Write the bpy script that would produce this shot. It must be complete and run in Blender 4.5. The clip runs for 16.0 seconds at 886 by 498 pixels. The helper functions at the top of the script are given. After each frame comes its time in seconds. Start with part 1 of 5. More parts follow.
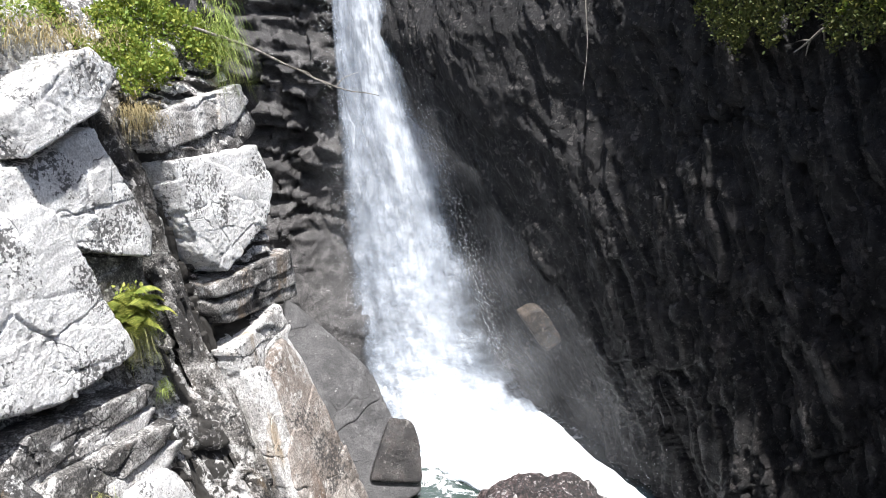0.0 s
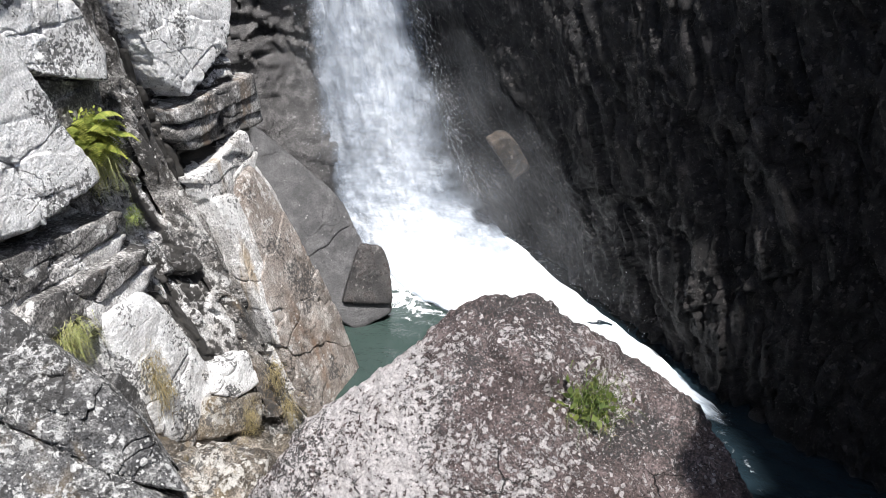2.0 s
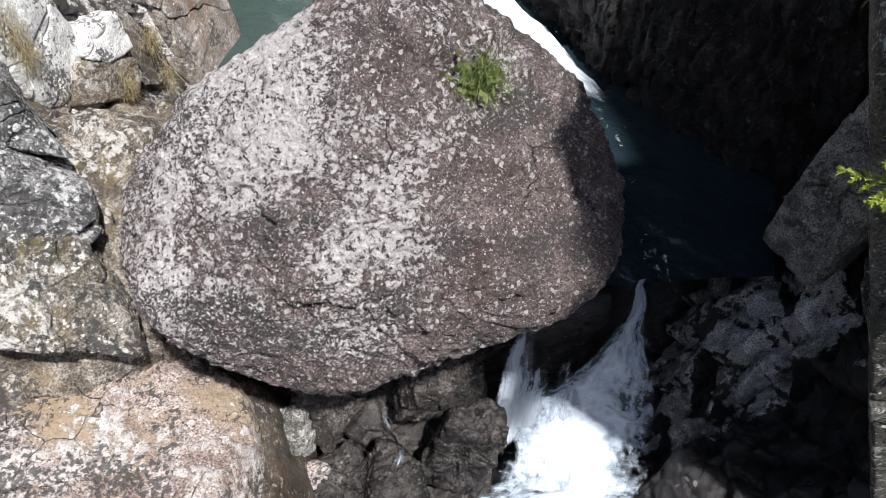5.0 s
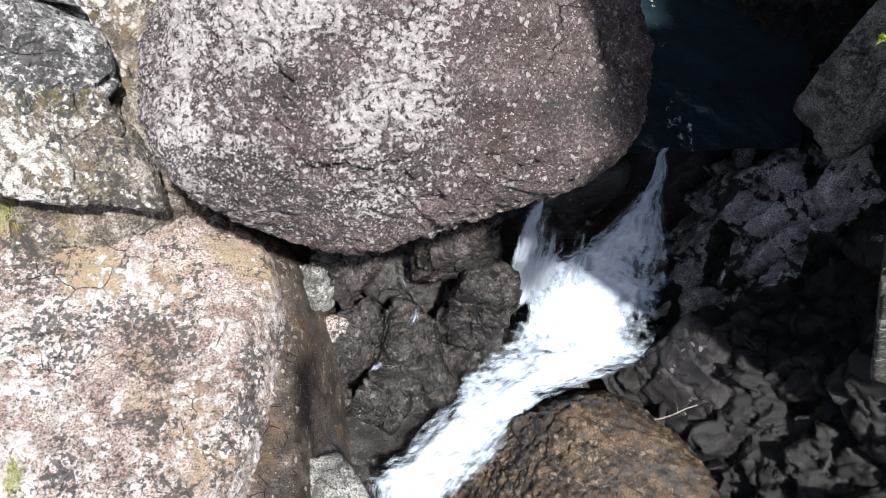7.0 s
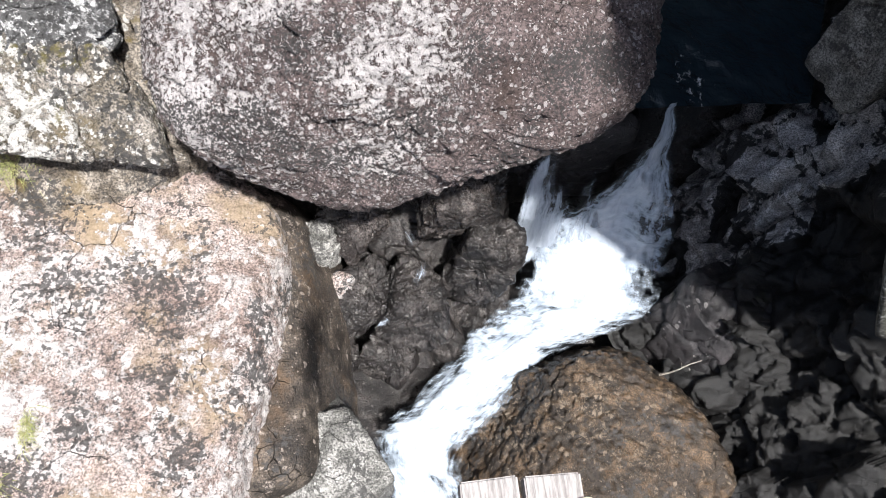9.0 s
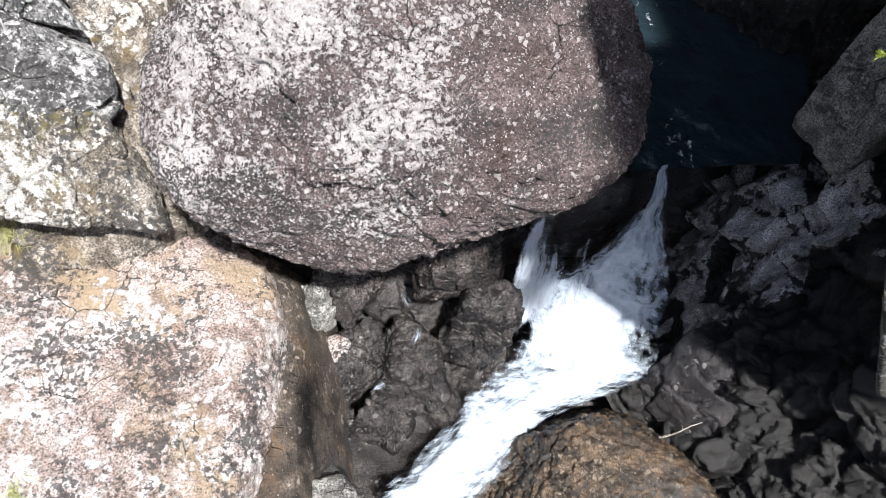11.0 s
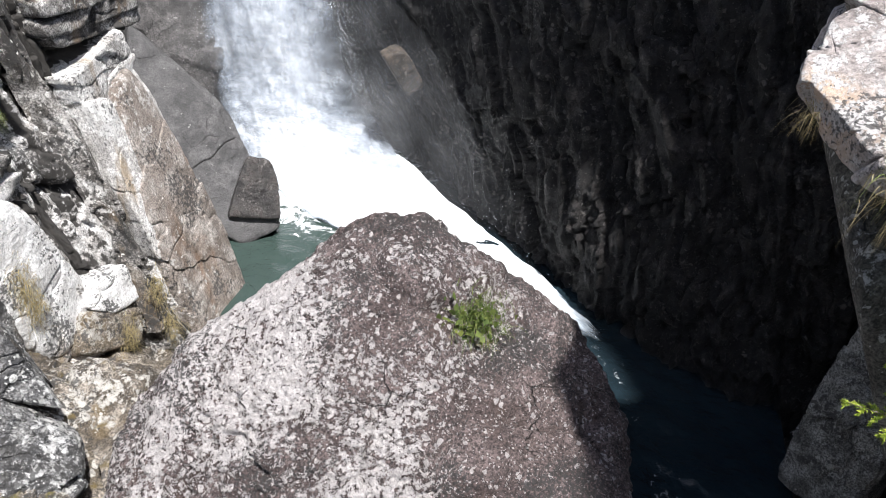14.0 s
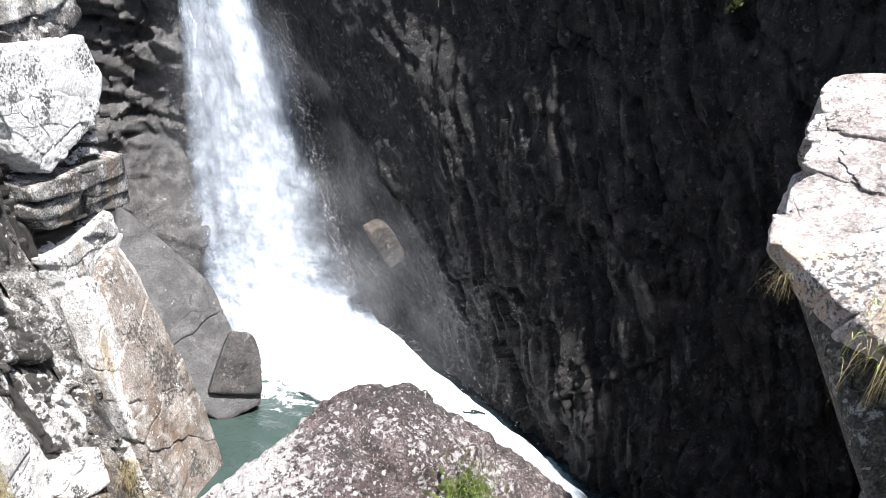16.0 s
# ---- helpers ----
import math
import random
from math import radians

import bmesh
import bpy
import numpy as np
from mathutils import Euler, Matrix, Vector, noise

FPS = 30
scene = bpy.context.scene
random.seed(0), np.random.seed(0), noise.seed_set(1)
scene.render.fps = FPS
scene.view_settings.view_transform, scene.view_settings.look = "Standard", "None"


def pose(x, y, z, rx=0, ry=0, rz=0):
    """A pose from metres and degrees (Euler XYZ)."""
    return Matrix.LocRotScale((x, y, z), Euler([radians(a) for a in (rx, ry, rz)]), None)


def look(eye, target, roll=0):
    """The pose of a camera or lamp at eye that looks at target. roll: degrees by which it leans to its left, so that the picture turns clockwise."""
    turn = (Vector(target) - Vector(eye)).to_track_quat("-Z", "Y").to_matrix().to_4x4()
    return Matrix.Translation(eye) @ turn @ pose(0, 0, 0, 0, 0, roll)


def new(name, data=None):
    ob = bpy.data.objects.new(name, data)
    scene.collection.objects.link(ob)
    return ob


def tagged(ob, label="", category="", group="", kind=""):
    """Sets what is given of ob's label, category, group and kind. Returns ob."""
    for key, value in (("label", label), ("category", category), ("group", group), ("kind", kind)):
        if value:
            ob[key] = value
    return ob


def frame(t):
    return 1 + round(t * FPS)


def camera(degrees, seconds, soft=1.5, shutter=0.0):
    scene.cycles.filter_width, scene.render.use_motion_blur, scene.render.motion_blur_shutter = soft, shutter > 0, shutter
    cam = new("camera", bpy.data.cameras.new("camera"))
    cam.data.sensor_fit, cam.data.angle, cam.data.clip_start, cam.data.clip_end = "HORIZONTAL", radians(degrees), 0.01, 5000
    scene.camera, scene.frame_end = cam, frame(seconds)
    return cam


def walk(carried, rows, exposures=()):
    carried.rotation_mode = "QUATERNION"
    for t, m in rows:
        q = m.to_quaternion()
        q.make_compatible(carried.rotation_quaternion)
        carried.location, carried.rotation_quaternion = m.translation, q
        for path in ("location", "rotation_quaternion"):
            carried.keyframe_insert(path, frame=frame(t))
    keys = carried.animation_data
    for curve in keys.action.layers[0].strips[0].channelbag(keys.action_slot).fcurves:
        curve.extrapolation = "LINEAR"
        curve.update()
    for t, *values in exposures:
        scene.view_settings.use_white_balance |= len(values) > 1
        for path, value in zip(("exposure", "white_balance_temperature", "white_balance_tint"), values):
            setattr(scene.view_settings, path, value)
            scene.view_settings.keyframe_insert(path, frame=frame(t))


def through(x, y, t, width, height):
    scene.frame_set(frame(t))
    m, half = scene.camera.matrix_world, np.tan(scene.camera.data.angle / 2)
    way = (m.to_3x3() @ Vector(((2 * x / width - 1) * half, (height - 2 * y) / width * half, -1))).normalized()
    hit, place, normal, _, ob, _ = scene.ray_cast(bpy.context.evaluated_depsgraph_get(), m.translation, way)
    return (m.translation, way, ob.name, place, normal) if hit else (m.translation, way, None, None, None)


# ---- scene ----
# The camera stands on a footbridge and turns; the world's origin is its eye.
cam = camera(61.0, 16.0, soft=0.7)
TURNS = (
    (0.0, 0.00, -14.00, 0.00), (0.5, -1.41, -18.66, -0.89), (1.0, -0.35, -22.44, -0.17), (1.5, -1.00, -25.04, -0.37),
    (2.0, -2.17, -27.08, -0.87), (2.5, -3.73, -28.89, -1.67), (3.0, -4.29, -32.84, -2.04), (3.5, -6.66, -37.18, -3.75),
    (4.0, -6.03, -42.60, -3.98), (4.5, -6.91, -46.19, -5.27), (5.0, -7.71, -51.25, -7.12), (7.5, -5.26, -64.10, -6.61),
    (8.0, -5.18, -66.06, -6.48), (10.5, -5.83, -62.00, -6.49), (11.0, -6.00, -60.41, -6.50), (11.5, -6.27, -56.97, -6.01),
    (12.0, -6.76, -52.38, -5.77), (12.5, -6.25, -48.33, -4.87), (13.0, -5.91, -42.45, -4.24), (13.5, -5.77, -37.82, -4.15),
    (14.0, -8.67, -32.91, -6.28), (14.5, -12.81, -26.11, -8.01), (15.0, -13.78, -24.77, -8.46), (15.5, -13.23, -23.15, -7.86),
    (16.0, -10.48, -19.91, -5.43))
walk(cam, [(t, pose(0, 0, 0, 90 + tilt, lean, turn)) for t, turn, tilt, lean in TURNS],
     exposures=[(0.0, 1.05), (2.0, 0.7), (3.5, 0.5), (5.0, 0.65), (8.0, 0.92), (12.5, 1.1), (13.5, 0.8), (14.5, 0.9), (15.2, 1.1), (16.0, 1.35)])

# ---- world and sun ----
SUN_ELEVATION, SUN_AZIMUTH = 67.0, 168.0      # azimuth clockwise from +y (the way to the fall)
world = bpy.data.worlds.new("sky")
world.use_nodes = True
sky = world.node_tree.nodes.new("ShaderNodeTexSky")
sky.sky_type, sky.sun_disc = "NISHITA", False
sky.sun_elevation, sky.sun_rotation = radians(SUN_ELEVATION), radians(SUN_AZIMUTH)
sky.air_density, sky.dust_density = 1.0, 2.0
background = world.node_tree.nodes["Background"]
background.inputs["Strength"].default_value = 0.105
world.node_tree.links.new(sky.outputs["Color"], background.inputs["Color"])
scene.world = world
sun_data = bpy.data.lights.new("sun", "SUN")
sun_data.energy, sun_data.angle, sun_data.color = 5.0, radians(2.0), (1.0, 0.985, 0.975)
sun = new("sun", sun_data)
sun_way = Vector((math.sin(radians(SUN_AZIMUTH)) * math.cos(radians(SUN_ELEVATION)),
                  math.cos(radians(SUN_AZIMUTH)) * math.cos(radians(SUN_ELEVATION)), math.sin(radians(SUN_ELEVATION))))
sun.matrix_world = look(sun_way * 60, (0, 0, 0))

# ---- numeric noise ----
def hashed(ix, iy, iz, seed):
    h = (ix * 374761393 + iy * 668265263 + iz * 1274126177 + seed * 974634777) & 0xFFFFFFFF
    h = ((h ^ (h >> 13)) * 1103515245) & 0xFFFFFFFF
    h = ((h ^ (h >> 16)) * 2246822519) & 0xFFFFFFFF
    return ((h ^ (h >> 15)) & 0xFFFFFF) / float(0x1000000)


def value_noise(p, seed=0):
    base = np.floor(p).astype(np.int64)
    f = p - base
    f = f * f * f * (f * (f * 6 - 15) + 10)
    out = np.zeros(len(p))
    for dx in (0, 1):
        for dy in (0, 1):
            for dz in (0, 1):
                w = (f[:, 0] if dx else 1 - f[:, 0]) * (f[:, 1] if dy else 1 - f[:, 1]) * (f[:, 2] if dz else 1 - f[:, 2])
                out += w * hashed(base[:, 0] + dx, base[:, 1] + dy, base[:, 2] + dz, seed)
    return out * 2 - 1


def fbm(p, scale, octaves=4, seed=0, gain=0.5):
    out, amp, total = np.zeros(len(p)), 1.0, 0.0
    for k in range(octaves):
        out += amp * value_noise(p * (scale * 2 ** k) + 17.3 * k, seed + k)
        total += amp
        amp *= gain
    return out / total * 1.6


def cells(p, scale, seed=0, jitter=0.9):
    """Distance to the nearest cell's border, a random number for the cell, and the height of a facet tilted at random."""
    q = p * scale
    base = np.floor(q).astype(np.int64)
    d1, d2, who, tilt = np.full(len(q), 9.0), np.full(len(q), 9.0), np.zeros(len(q)), np.zeros(len(q))
    for dx in (-1, 0, 1):
        for dy in (-1, 0, 1):
            for dz in (-1, 0, 1):
                c = base + np.array((dx, dy, dz))
                ids = (c[:, 0], c[:, 1], c[:, 2])
                at = np.stack([c[:, k] + 0.5 + jitter * (hashed(*ids, seed + 11 * k) - 0.5) for k in range(3)], 1)
                off = q - at
                d = np.linalg.norm(off, axis=1)
                near = d < d1
                d2 = np.where(near, d1, np.minimum(d2, d))
                who = np.where(near, hashed(*ids, seed + 77), who)
                tilt = np.where(near, sum(off[:, k] * (hashed(*ids, seed + 131 + k) - 0.5) for k in range(3)), tilt)
                d1 = np.where(near, d, d1)
    return (d2 - d1) / scale, who, tilt


def step01(x, lo, hi):
    t = np.clip((x - lo) / (hi - lo), 0, 1)
    return t * t * (3 - 2 * t)


# ---- mesh tools ----
def mesh_object(name, verts, faces, material, parent=None, smooth=True):
    me = bpy.data.meshes.new(name)
    verts, faces = np.asarray(verts, np.float32), np.asarray(faces, np.int32)
    n, k = faces.shape
    me.vertices.add(len(verts))
    me.vertices.foreach_set("co", verts.ravel())
    me.loops.add(n * k)
    me.loops.foreach_set("vertex_index", faces.ravel())
    me.polygons.add(n)
    me.polygons.foreach_set("loop_start", np.arange(n, dtype=np.int32) * k)
    me.polygons.foreach_set("use_smooth", np.full(n, smooth))
    me.update(calc_edges=True)
    me.validate()
    me.materials.append(material)
    ob = new(name, me)
    if parent is not None:
        ob.parent = parent
    return ob


def grid_faces(nu, nv):
    i = np.arange(nu - 1)[:, None] * nv + np.arange(nv - 1)[None, :]
    return np.stack([i, i + nv, i + nv + 1, i + 1], -1).reshape(-1, 4)


def grid_normals(p, nu, nv):
    g = p.reshape(nu, nv, 3)
    n = np.cross(np.gradient(g, axis=0), np.gradient(g, axis=1)).reshape(-1, 3)
    return n / np.maximum(np.linalg.norm(n, axis=1, keepdims=True), 1e-9)


BALLS = {}


def ball(sub):
    if sub not in BALLS:
        bm = bmesh.new()
        bmesh.ops.create_icosphere(bm, subdivisions=sub, radius=1.0)
        v = np.array([x.co[:] for x in bm.verts])
        f = np.array([[x.index for x in q.verts] for q in bm.faces])
        bm.free()
        BALLS[sub] = (v / np.linalg.norm(v, axis=1, keepdims=True), f)
    return BALLS[sub]


def turned(angles):
    """A turn from three angles, or a turn that is given as three axes."""
    return np.array(angles).T if np.ndim(angles) == 2 else np.array(pose(0, 0, 0, *angles).to_3x3())


def rock_shape(centre, angles, planes, blunt=12.0, sub=6, rough=0.06, crack=0.03, crack_scale=1.0, seed=1, grain=0.012, squash=(1, 1, 1), facet=0.0, strata=None, flakes=()):
    """A stone bounded by soft planes (normal, distance), roughened by noise and split by cracks."""
    d, faces = ball(sub)
    total = np.zeros(len(d))
    for normal, h in planes:
        nn = np.array(normal, float)
        total += np.maximum(d @ (nn / np.linalg.norm(nn)), 0) ** blunt / h ** blunt
    p = d * (total ** (-1 / blunt))[:, None]
    size = np.median(np.linalg.norm(p, axis=1))
    lift = rough * size * fbm(p, 0.9 / size, 5, seed) + grain * fbm(p, 9.0, 4, seed + 5)
    if crack:
        bent = p + 0.25 / crack_scale * np.stack([fbm(p, 1.2 * crack_scale, 3, seed + 20 + k) for k in range(3)], 1)
        border, who, tilt = cells(bent, crack_scale, seed + 3)
        lift += crack * (who - 0.5) * 1.6 + facet * tilt - crack * 1.2 * np.exp(-border / 0.018)
    for k, (depth, scale) in enumerate(flakes):        # chipped facets and knobs, from large to small
        bent = p + 0.3 / scale * np.stack([fbm(p, 1.1 * scale, 3, seed + 50 + 5 * k + j) for j in range(3)], 1)
        border, who, tilt = cells(bent, scale, seed + 60 + k)
        lift += depth * ((who - 0.5) + 1.6 * tilt - 0.6 * np.exp(-border * scale / 0.06)) * (0.35 + 0.65 * step01(fbm(p, 0.25 * scale, 2, seed + 80 + k), -0.3, 0.4))
    if strata:
        normal, spacing, depth = strata
        layer = p @ np.array(normal) / spacing + 0.45 * fbm(p, 0.8, 3, seed + 40)
        saw = layer - np.floor(layer)
        lift += depth * (hashed(np.floor(layer).astype(np.int64), 0, 0, seed) - 0.5) * 2 - depth * 1.2 * np.exp(-np.minimum(saw, 1 - saw) / 0.05) * step01(fbm(p, 1.0, 3, seed + 44), -0.2, 0.3)
    p = p + d * lift[:, None]
    return (p * np.array(squash)) @ turned(angles).T + np.array(centre), faces


def box_planes(a, b, c, extra=()):
    return [((1, 0, 0), a), ((-1, 0, 0), a), ((0, 1, 0), b), ((0, -1, 0), b), ((0, 0, 1), c), ((0, 0, -1), c), *extra]


def spread(rows, n):
    """Rows of numbers carried smoothly to n rows (Catmull-Rom)."""
    rows = np.array(rows, float)
    t = np.linspace(0, len(rows) - 1, n)
    i = np.minimum(t.astype(int), len(rows) - 2)
    f = (t - i)[:, None]
    a, b, c, d = rows[np.maximum(i - 1, 0)], rows[i], rows[i + 1], rows[np.minimum(i + 2, len(rows) - 1)]
    return 0.5 * (2 * b + (c - a) * f + (2 * a - 5 * b + 4 * c - d) * f ** 2 + (3 * b - a - 3 * c + d) * f ** 3)


def ribbon(rows, nu, nv):
    """A sheet between a left and a right line: rows of left x, y, z, right x, y, z. Returns the points, nu along by nv across."""
    r = spread(rows, nu)
    k = np.linspace(0, 1, nv)[None, :, None]
    return (r[:, None, :3] * (1 - k) + r[:, None, 3:] * k).reshape(-1, 3)


# ---- node tools ----
class Nodes:
    def __init__(self, name):
        self.mat = bpy.data.materials.new(name)
        self.mat.use_nodes = True
        self.tree = self.mat.node_tree
        self.bsdf = self.tree.nodes["Principled BSDF"]
        self.out = self.tree.nodes["Material Output"]
        self.where = self.tree.nodes.new("ShaderNodeTexCoord").outputs["Object"]

    def plug(self, socket, value):
        if isinstance(value, bpy.types.NodeSocket):
            self.tree.links.new(value, socket)
        elif value is not None:
            socket.default_value = value

    def node(self, kind, operation="", feature="", interpolation_type="", data_type="", blend_type=""):
        n = self.tree.nodes.new(kind)
        if operation:
            n.operation = operation
        if feature:
            n.feature = feature
        if interpolation_type:
            n.interpolation_type = interpolation_type
        if data_type:
            n.data_type = data_type
        if blend_type:
            n.blend_type = blend_type
        return n

    def scaled(self, vector, scale):
        n = self.node("ShaderNodeMapping")
        self.plug(n.inputs["Vector"], vector)
        n.inputs["Scale"].default_value = scale
        return n.outputs["Vector"]

    def rotated(self, vector, angles, scale=(1, 1, 1)):
        n = self.node("ShaderNodeMapping")
        self.plug(n.inputs["Vector"], vector)
        n.inputs["Rotation"].default_value = [radians(a) for a in angles]
        n.inputs["Scale"].default_value = scale
        return n.outputs["Vector"]

    def framed(self, vector, axes, scale):
        """The vector along three axes of its own, the first one shortened so that marks stretch along it."""
        out = self.node("ShaderNodeCombineXYZ")
        for k, axis in enumerate(axes):
            n = self.node("ShaderNodeVectorMath", operation="DOT_PRODUCT")
            self.plug(n.inputs[0], vector)
            n.inputs[1].default_value = tuple(float(c) * (1.0 / scale if k == 0 else 1.6) for c in axis)
            self.plug(out.inputs[k], n.outputs["Value"])
        return out.outputs[0]

    def noise(self, scale, detail=4.0, rough=0.55, vector=None, distortion=0.0):
        n = self.node("ShaderNodeTexNoise")
        self.plug(n.inputs["Vector"], self.where if vector is None else vector)
        n.inputs["Scale"].default_value, n.inputs["Detail"].default_value = scale, detail
        n.inputs["Roughness"].default_value, n.inputs["Distortion"].default_value = rough, distortion
        return n.outputs[0]

    def cracks(self, scale, vector=None, feature="DISTANCE_TO_EDGE", out="Distance", randomness=1.0):
        n = self.node("ShaderNodeTexVoronoi", feature=feature)
        self.plug(n.inputs["Vector"], self.where if vector is None else vector)
        n.inputs["Scale"].default_value = scale
        n.inputs["Randomness"].default_value = randomness
        return n.outputs[out]

    def warped(self, amount, scale, vector=None):
        n = self.node("ShaderNodeTexNoise")
        self.plug(n.inputs["Vector"], self.where if vector is None else vector)
        n.inputs["Scale"].default_value, n.inputs["Detail"].default_value = scale, 3.0
        m = self.node("ShaderNodeVectorMath", operation="MULTIPLY_ADD")
        self.plug(m.inputs[0], n.outputs["Color"])
        m.inputs[1].default_value = (amount,) * 3
        self.plug(m.inputs[2], self.where if vector is None else vector)
        return m.outputs[0]

    def ramp(self, value, lo, hi, a=0.0, b=1.0):
        n = self.node("ShaderNodeMapRange", interpolation_type="SMOOTHSTEP")
        self.plug(n.inputs["Value"], value)
        for key, v in zip(("From Min", "From Max", "To Min", "To Max"), (lo, hi, a, b)):
            n.inputs[key].default_value = v
        return n.outputs[0]

    def math(self, op, a, b=0.5):
        n = self.node("ShaderNodeMath", operation=op)
        self.plug(n.inputs[0], a)
        self.plug(n.inputs[1], b)
        return n.outputs[0]

    def mix(self, factor, a, b, blend="MIX"):
        n = self.node("ShaderNodeMix", data_type="RGBA", blend_type=blend)
        self.plug(n.inputs[0], factor)
        for socket, v in ((n.inputs[6], a), (n.inputs[7], b)):
            self.plug(socket, (*v, 1.0) if isinstance(v, tuple) and len(v) == 3 else v)
        return n.outputs[2]

    def node_grey(self, value):
        n = self.node("ShaderNodeCombineColor")
        for k in range(3):
            self.plug(n.inputs[k], value)
        return n.outputs[0]

    def bump(self, height, strength, distance=0.02, below=None):
        n = self.node("ShaderNodeBump")
        n.inputs["Strength"].default_value, n.inputs["Distance"].default_value = strength, distance
        self.plug(n.inputs["Height"], height)
        if below is not None:
            self.plug(n.inputs["Normal"], below)
        return n.outputs[0]


# ---- materials ----
def stone(name, dark, mid, light, lichen=(0.5, (0.62, 0.6, 0.56), 4.0), stain=None, moss=None, rough=0.85, bands=None, bump=1.0, spots=0.5, seam=None, scoured=None, pepper=None, grit=1.0, bare=None, joints=1.0):
    m = Nodes(name)
    large, middle, fine = m.noise(0.55, 5), m.noise(3.2, 7, 0.62), m.noise(38, 5, 0.7)
    colour = m.mix(m.ramp(large, 0.36, 0.64), dark, mid)
    colour = m.mix(m.ramp(middle, 0.42, 0.66), colour, light)
    relief = m.math("ADD", m.math("MULTIPLY", middle, 0.6), m.math("MULTIPLY", fine, 0.34))
    if bands:                       # foliation of the gneiss: thin dark streaks
        angles, scale, strength = bands
        flow = m.framed(m.warped(0.25, 1.2), angles, scale) if np.ndim(angles) == 2 else m.rotated(m.warped(0.25, 1.2), angles, (1.0, 1.0, scale))
        leaf = m.noise(2.2, 6, 0.65, flow)
        colour = m.mix(m.ramp(leaf, 0.5, 0.62, 0.0, strength), colour, dark)
        relief = m.math("ADD", relief, m.math("MULTIPLY", leaf, 0.7))
    grain = m.ramp(fine, 0.36, 0.64, 1 - 0.7 * grit, 1 + 0.6 * grit)
    knobs = m.noise(11, 6, 0.7, m.warped(0.08, 6.0))
    relief = m.math("ADD", relief, m.math("MULTIPLY", knobs, 0.55))
    colour = m.mix(m.ramp(knobs, 0.44, 0.34, 0.0, 0.55 * grit), colour, tuple(0.4 * c for c in dark))
    colour = m.mix(1.0, colour, m.node_grey(grain), "MULTIPLY")
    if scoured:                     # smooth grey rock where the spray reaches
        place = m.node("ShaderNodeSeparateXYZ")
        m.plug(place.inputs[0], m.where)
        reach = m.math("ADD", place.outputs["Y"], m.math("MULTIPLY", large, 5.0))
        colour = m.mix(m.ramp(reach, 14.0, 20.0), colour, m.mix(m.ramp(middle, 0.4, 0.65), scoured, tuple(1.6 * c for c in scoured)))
    if stain:
        tint, amount, scale = stain
        run = m.noise(scale, 5, 0.6, m.scaled(m.where, (1.0, 1.0, 0.22)))
        colour = m.mix(m.ramp(run, 0.62 - 0.3 * amount, 0.72, 0.0, 0.8), colour, tint)
    if lichen:
        amount, tint, scale = lichen
        bent = m.warped(0.06, 5.0)
        where = m.noise(0.7, 3)
        edge = 0.72 - 0.34 * amount
        blot = m.noise(scale, 12, 0.78, bent)
        field = m.math("ADD", blot, m.ramp(where, 0.3, 0.7, -0.08, 0.08))
        thin = 1.0
        if bare:                    # growth thins out towards one side; on the boulder this also paints its shade
            side = m.node("ShaderNodeVectorMath", operation="DOT_PRODUCT")
            m.plug(side.inputs[0], m.where)
            side.inputs[1].default_value = bare[0]
            side = m.math("ADD", side.outputs["Value"], m.math("MULTIPLY", middle, 1.6))
            field = m.math("SUBTRACT", field, m.ramp(side, bare[1] + 0.8, bare[2] + 0.8, 0.0, 0.22))
            thin = m.ramp(side, bare[1] + 0.8, bare[2] + 0.8, 1.0, 0.55)
        cover = m.ramp(field, edge, edge + 0.03)
        for factor, size in ((0.8, 0.36), (2.2, 0.33)):       # rosettes, larger and smaller
            dots = m.cracks(scale * factor, m.warped(0.10 / factor, 7.0 * factor), "F1")
            pick = m.noise(scale * factor * 0.55, 2)
            dot = m.math("MULTIPLY", m.ramp(dots, size - 0.05, size, 1.0, 0.0), m.ramp(pick, 0.66 - 0.14 * spots, 0.68 - 0.14 * spots))
            cover = m.math("MAXIMUM", cover, m.math("MULTIPLY", dot, thin))
        speck = m.ramp(m.noise(scale * 9.0, 4, 0.7), 0.52, 0.6)
        shade = m.mix(m.ramp(m.noise(scale * 2.0, 3), 0.35, 0.65), tint, tuple(0.74 * c for c in tint))
        shade = m.mix(m.math("MULTIPLY", speck, 0.75), shade, tuple(0.32 * c for c in tint))
        colour = m.mix(m.math("MULTIPLY", cover, 0.94), colour, shade)
        relief = m.math("ADD", relief, m.math("MULTIPLY", cover, 0.06))
    if pepper:                      # black crustose specks
        amount, scale = pepper
        grains = m.math("ADD", m.noise(scale, 5, 0.68), m.ramp(m.noise(1.3, 4), 0.32, 0.68, -0.15, 0.13))
        colour = m.mix(m.ramp(grains, 0.68 - 0.2 * amount, 0.71 - 0.2 * amount, 0.0, 0.85), colour, (0.045, 0.043, 0.042))
    pits = m.cracks(1.6, m.warped(0.5, 1.6))
    line = m.math("MULTIPLY", m.ramp(pits, 0.0, 0.012, 1.0, 0.0), m.ramp(m.noise(1.1, 2), 0.56, 0.64))
    plates = m.cracks(4.2, m.warped(0.22, 2.6))
    split = m.math("MULTIPLY", m.ramp(plates, 0.0, 0.035, 1.0, 0.0), m.ramp(m.noise(1.7, 3), 0.5, 0.6, 0.0, joints if grit == 1.0 else 0.08))
    line = m.math("MAXIMUM", line, split)
    colour = m.mix(m.math("MULTIPLY", line, 0.7), colour, tuple(0.25 * c for c in dark))
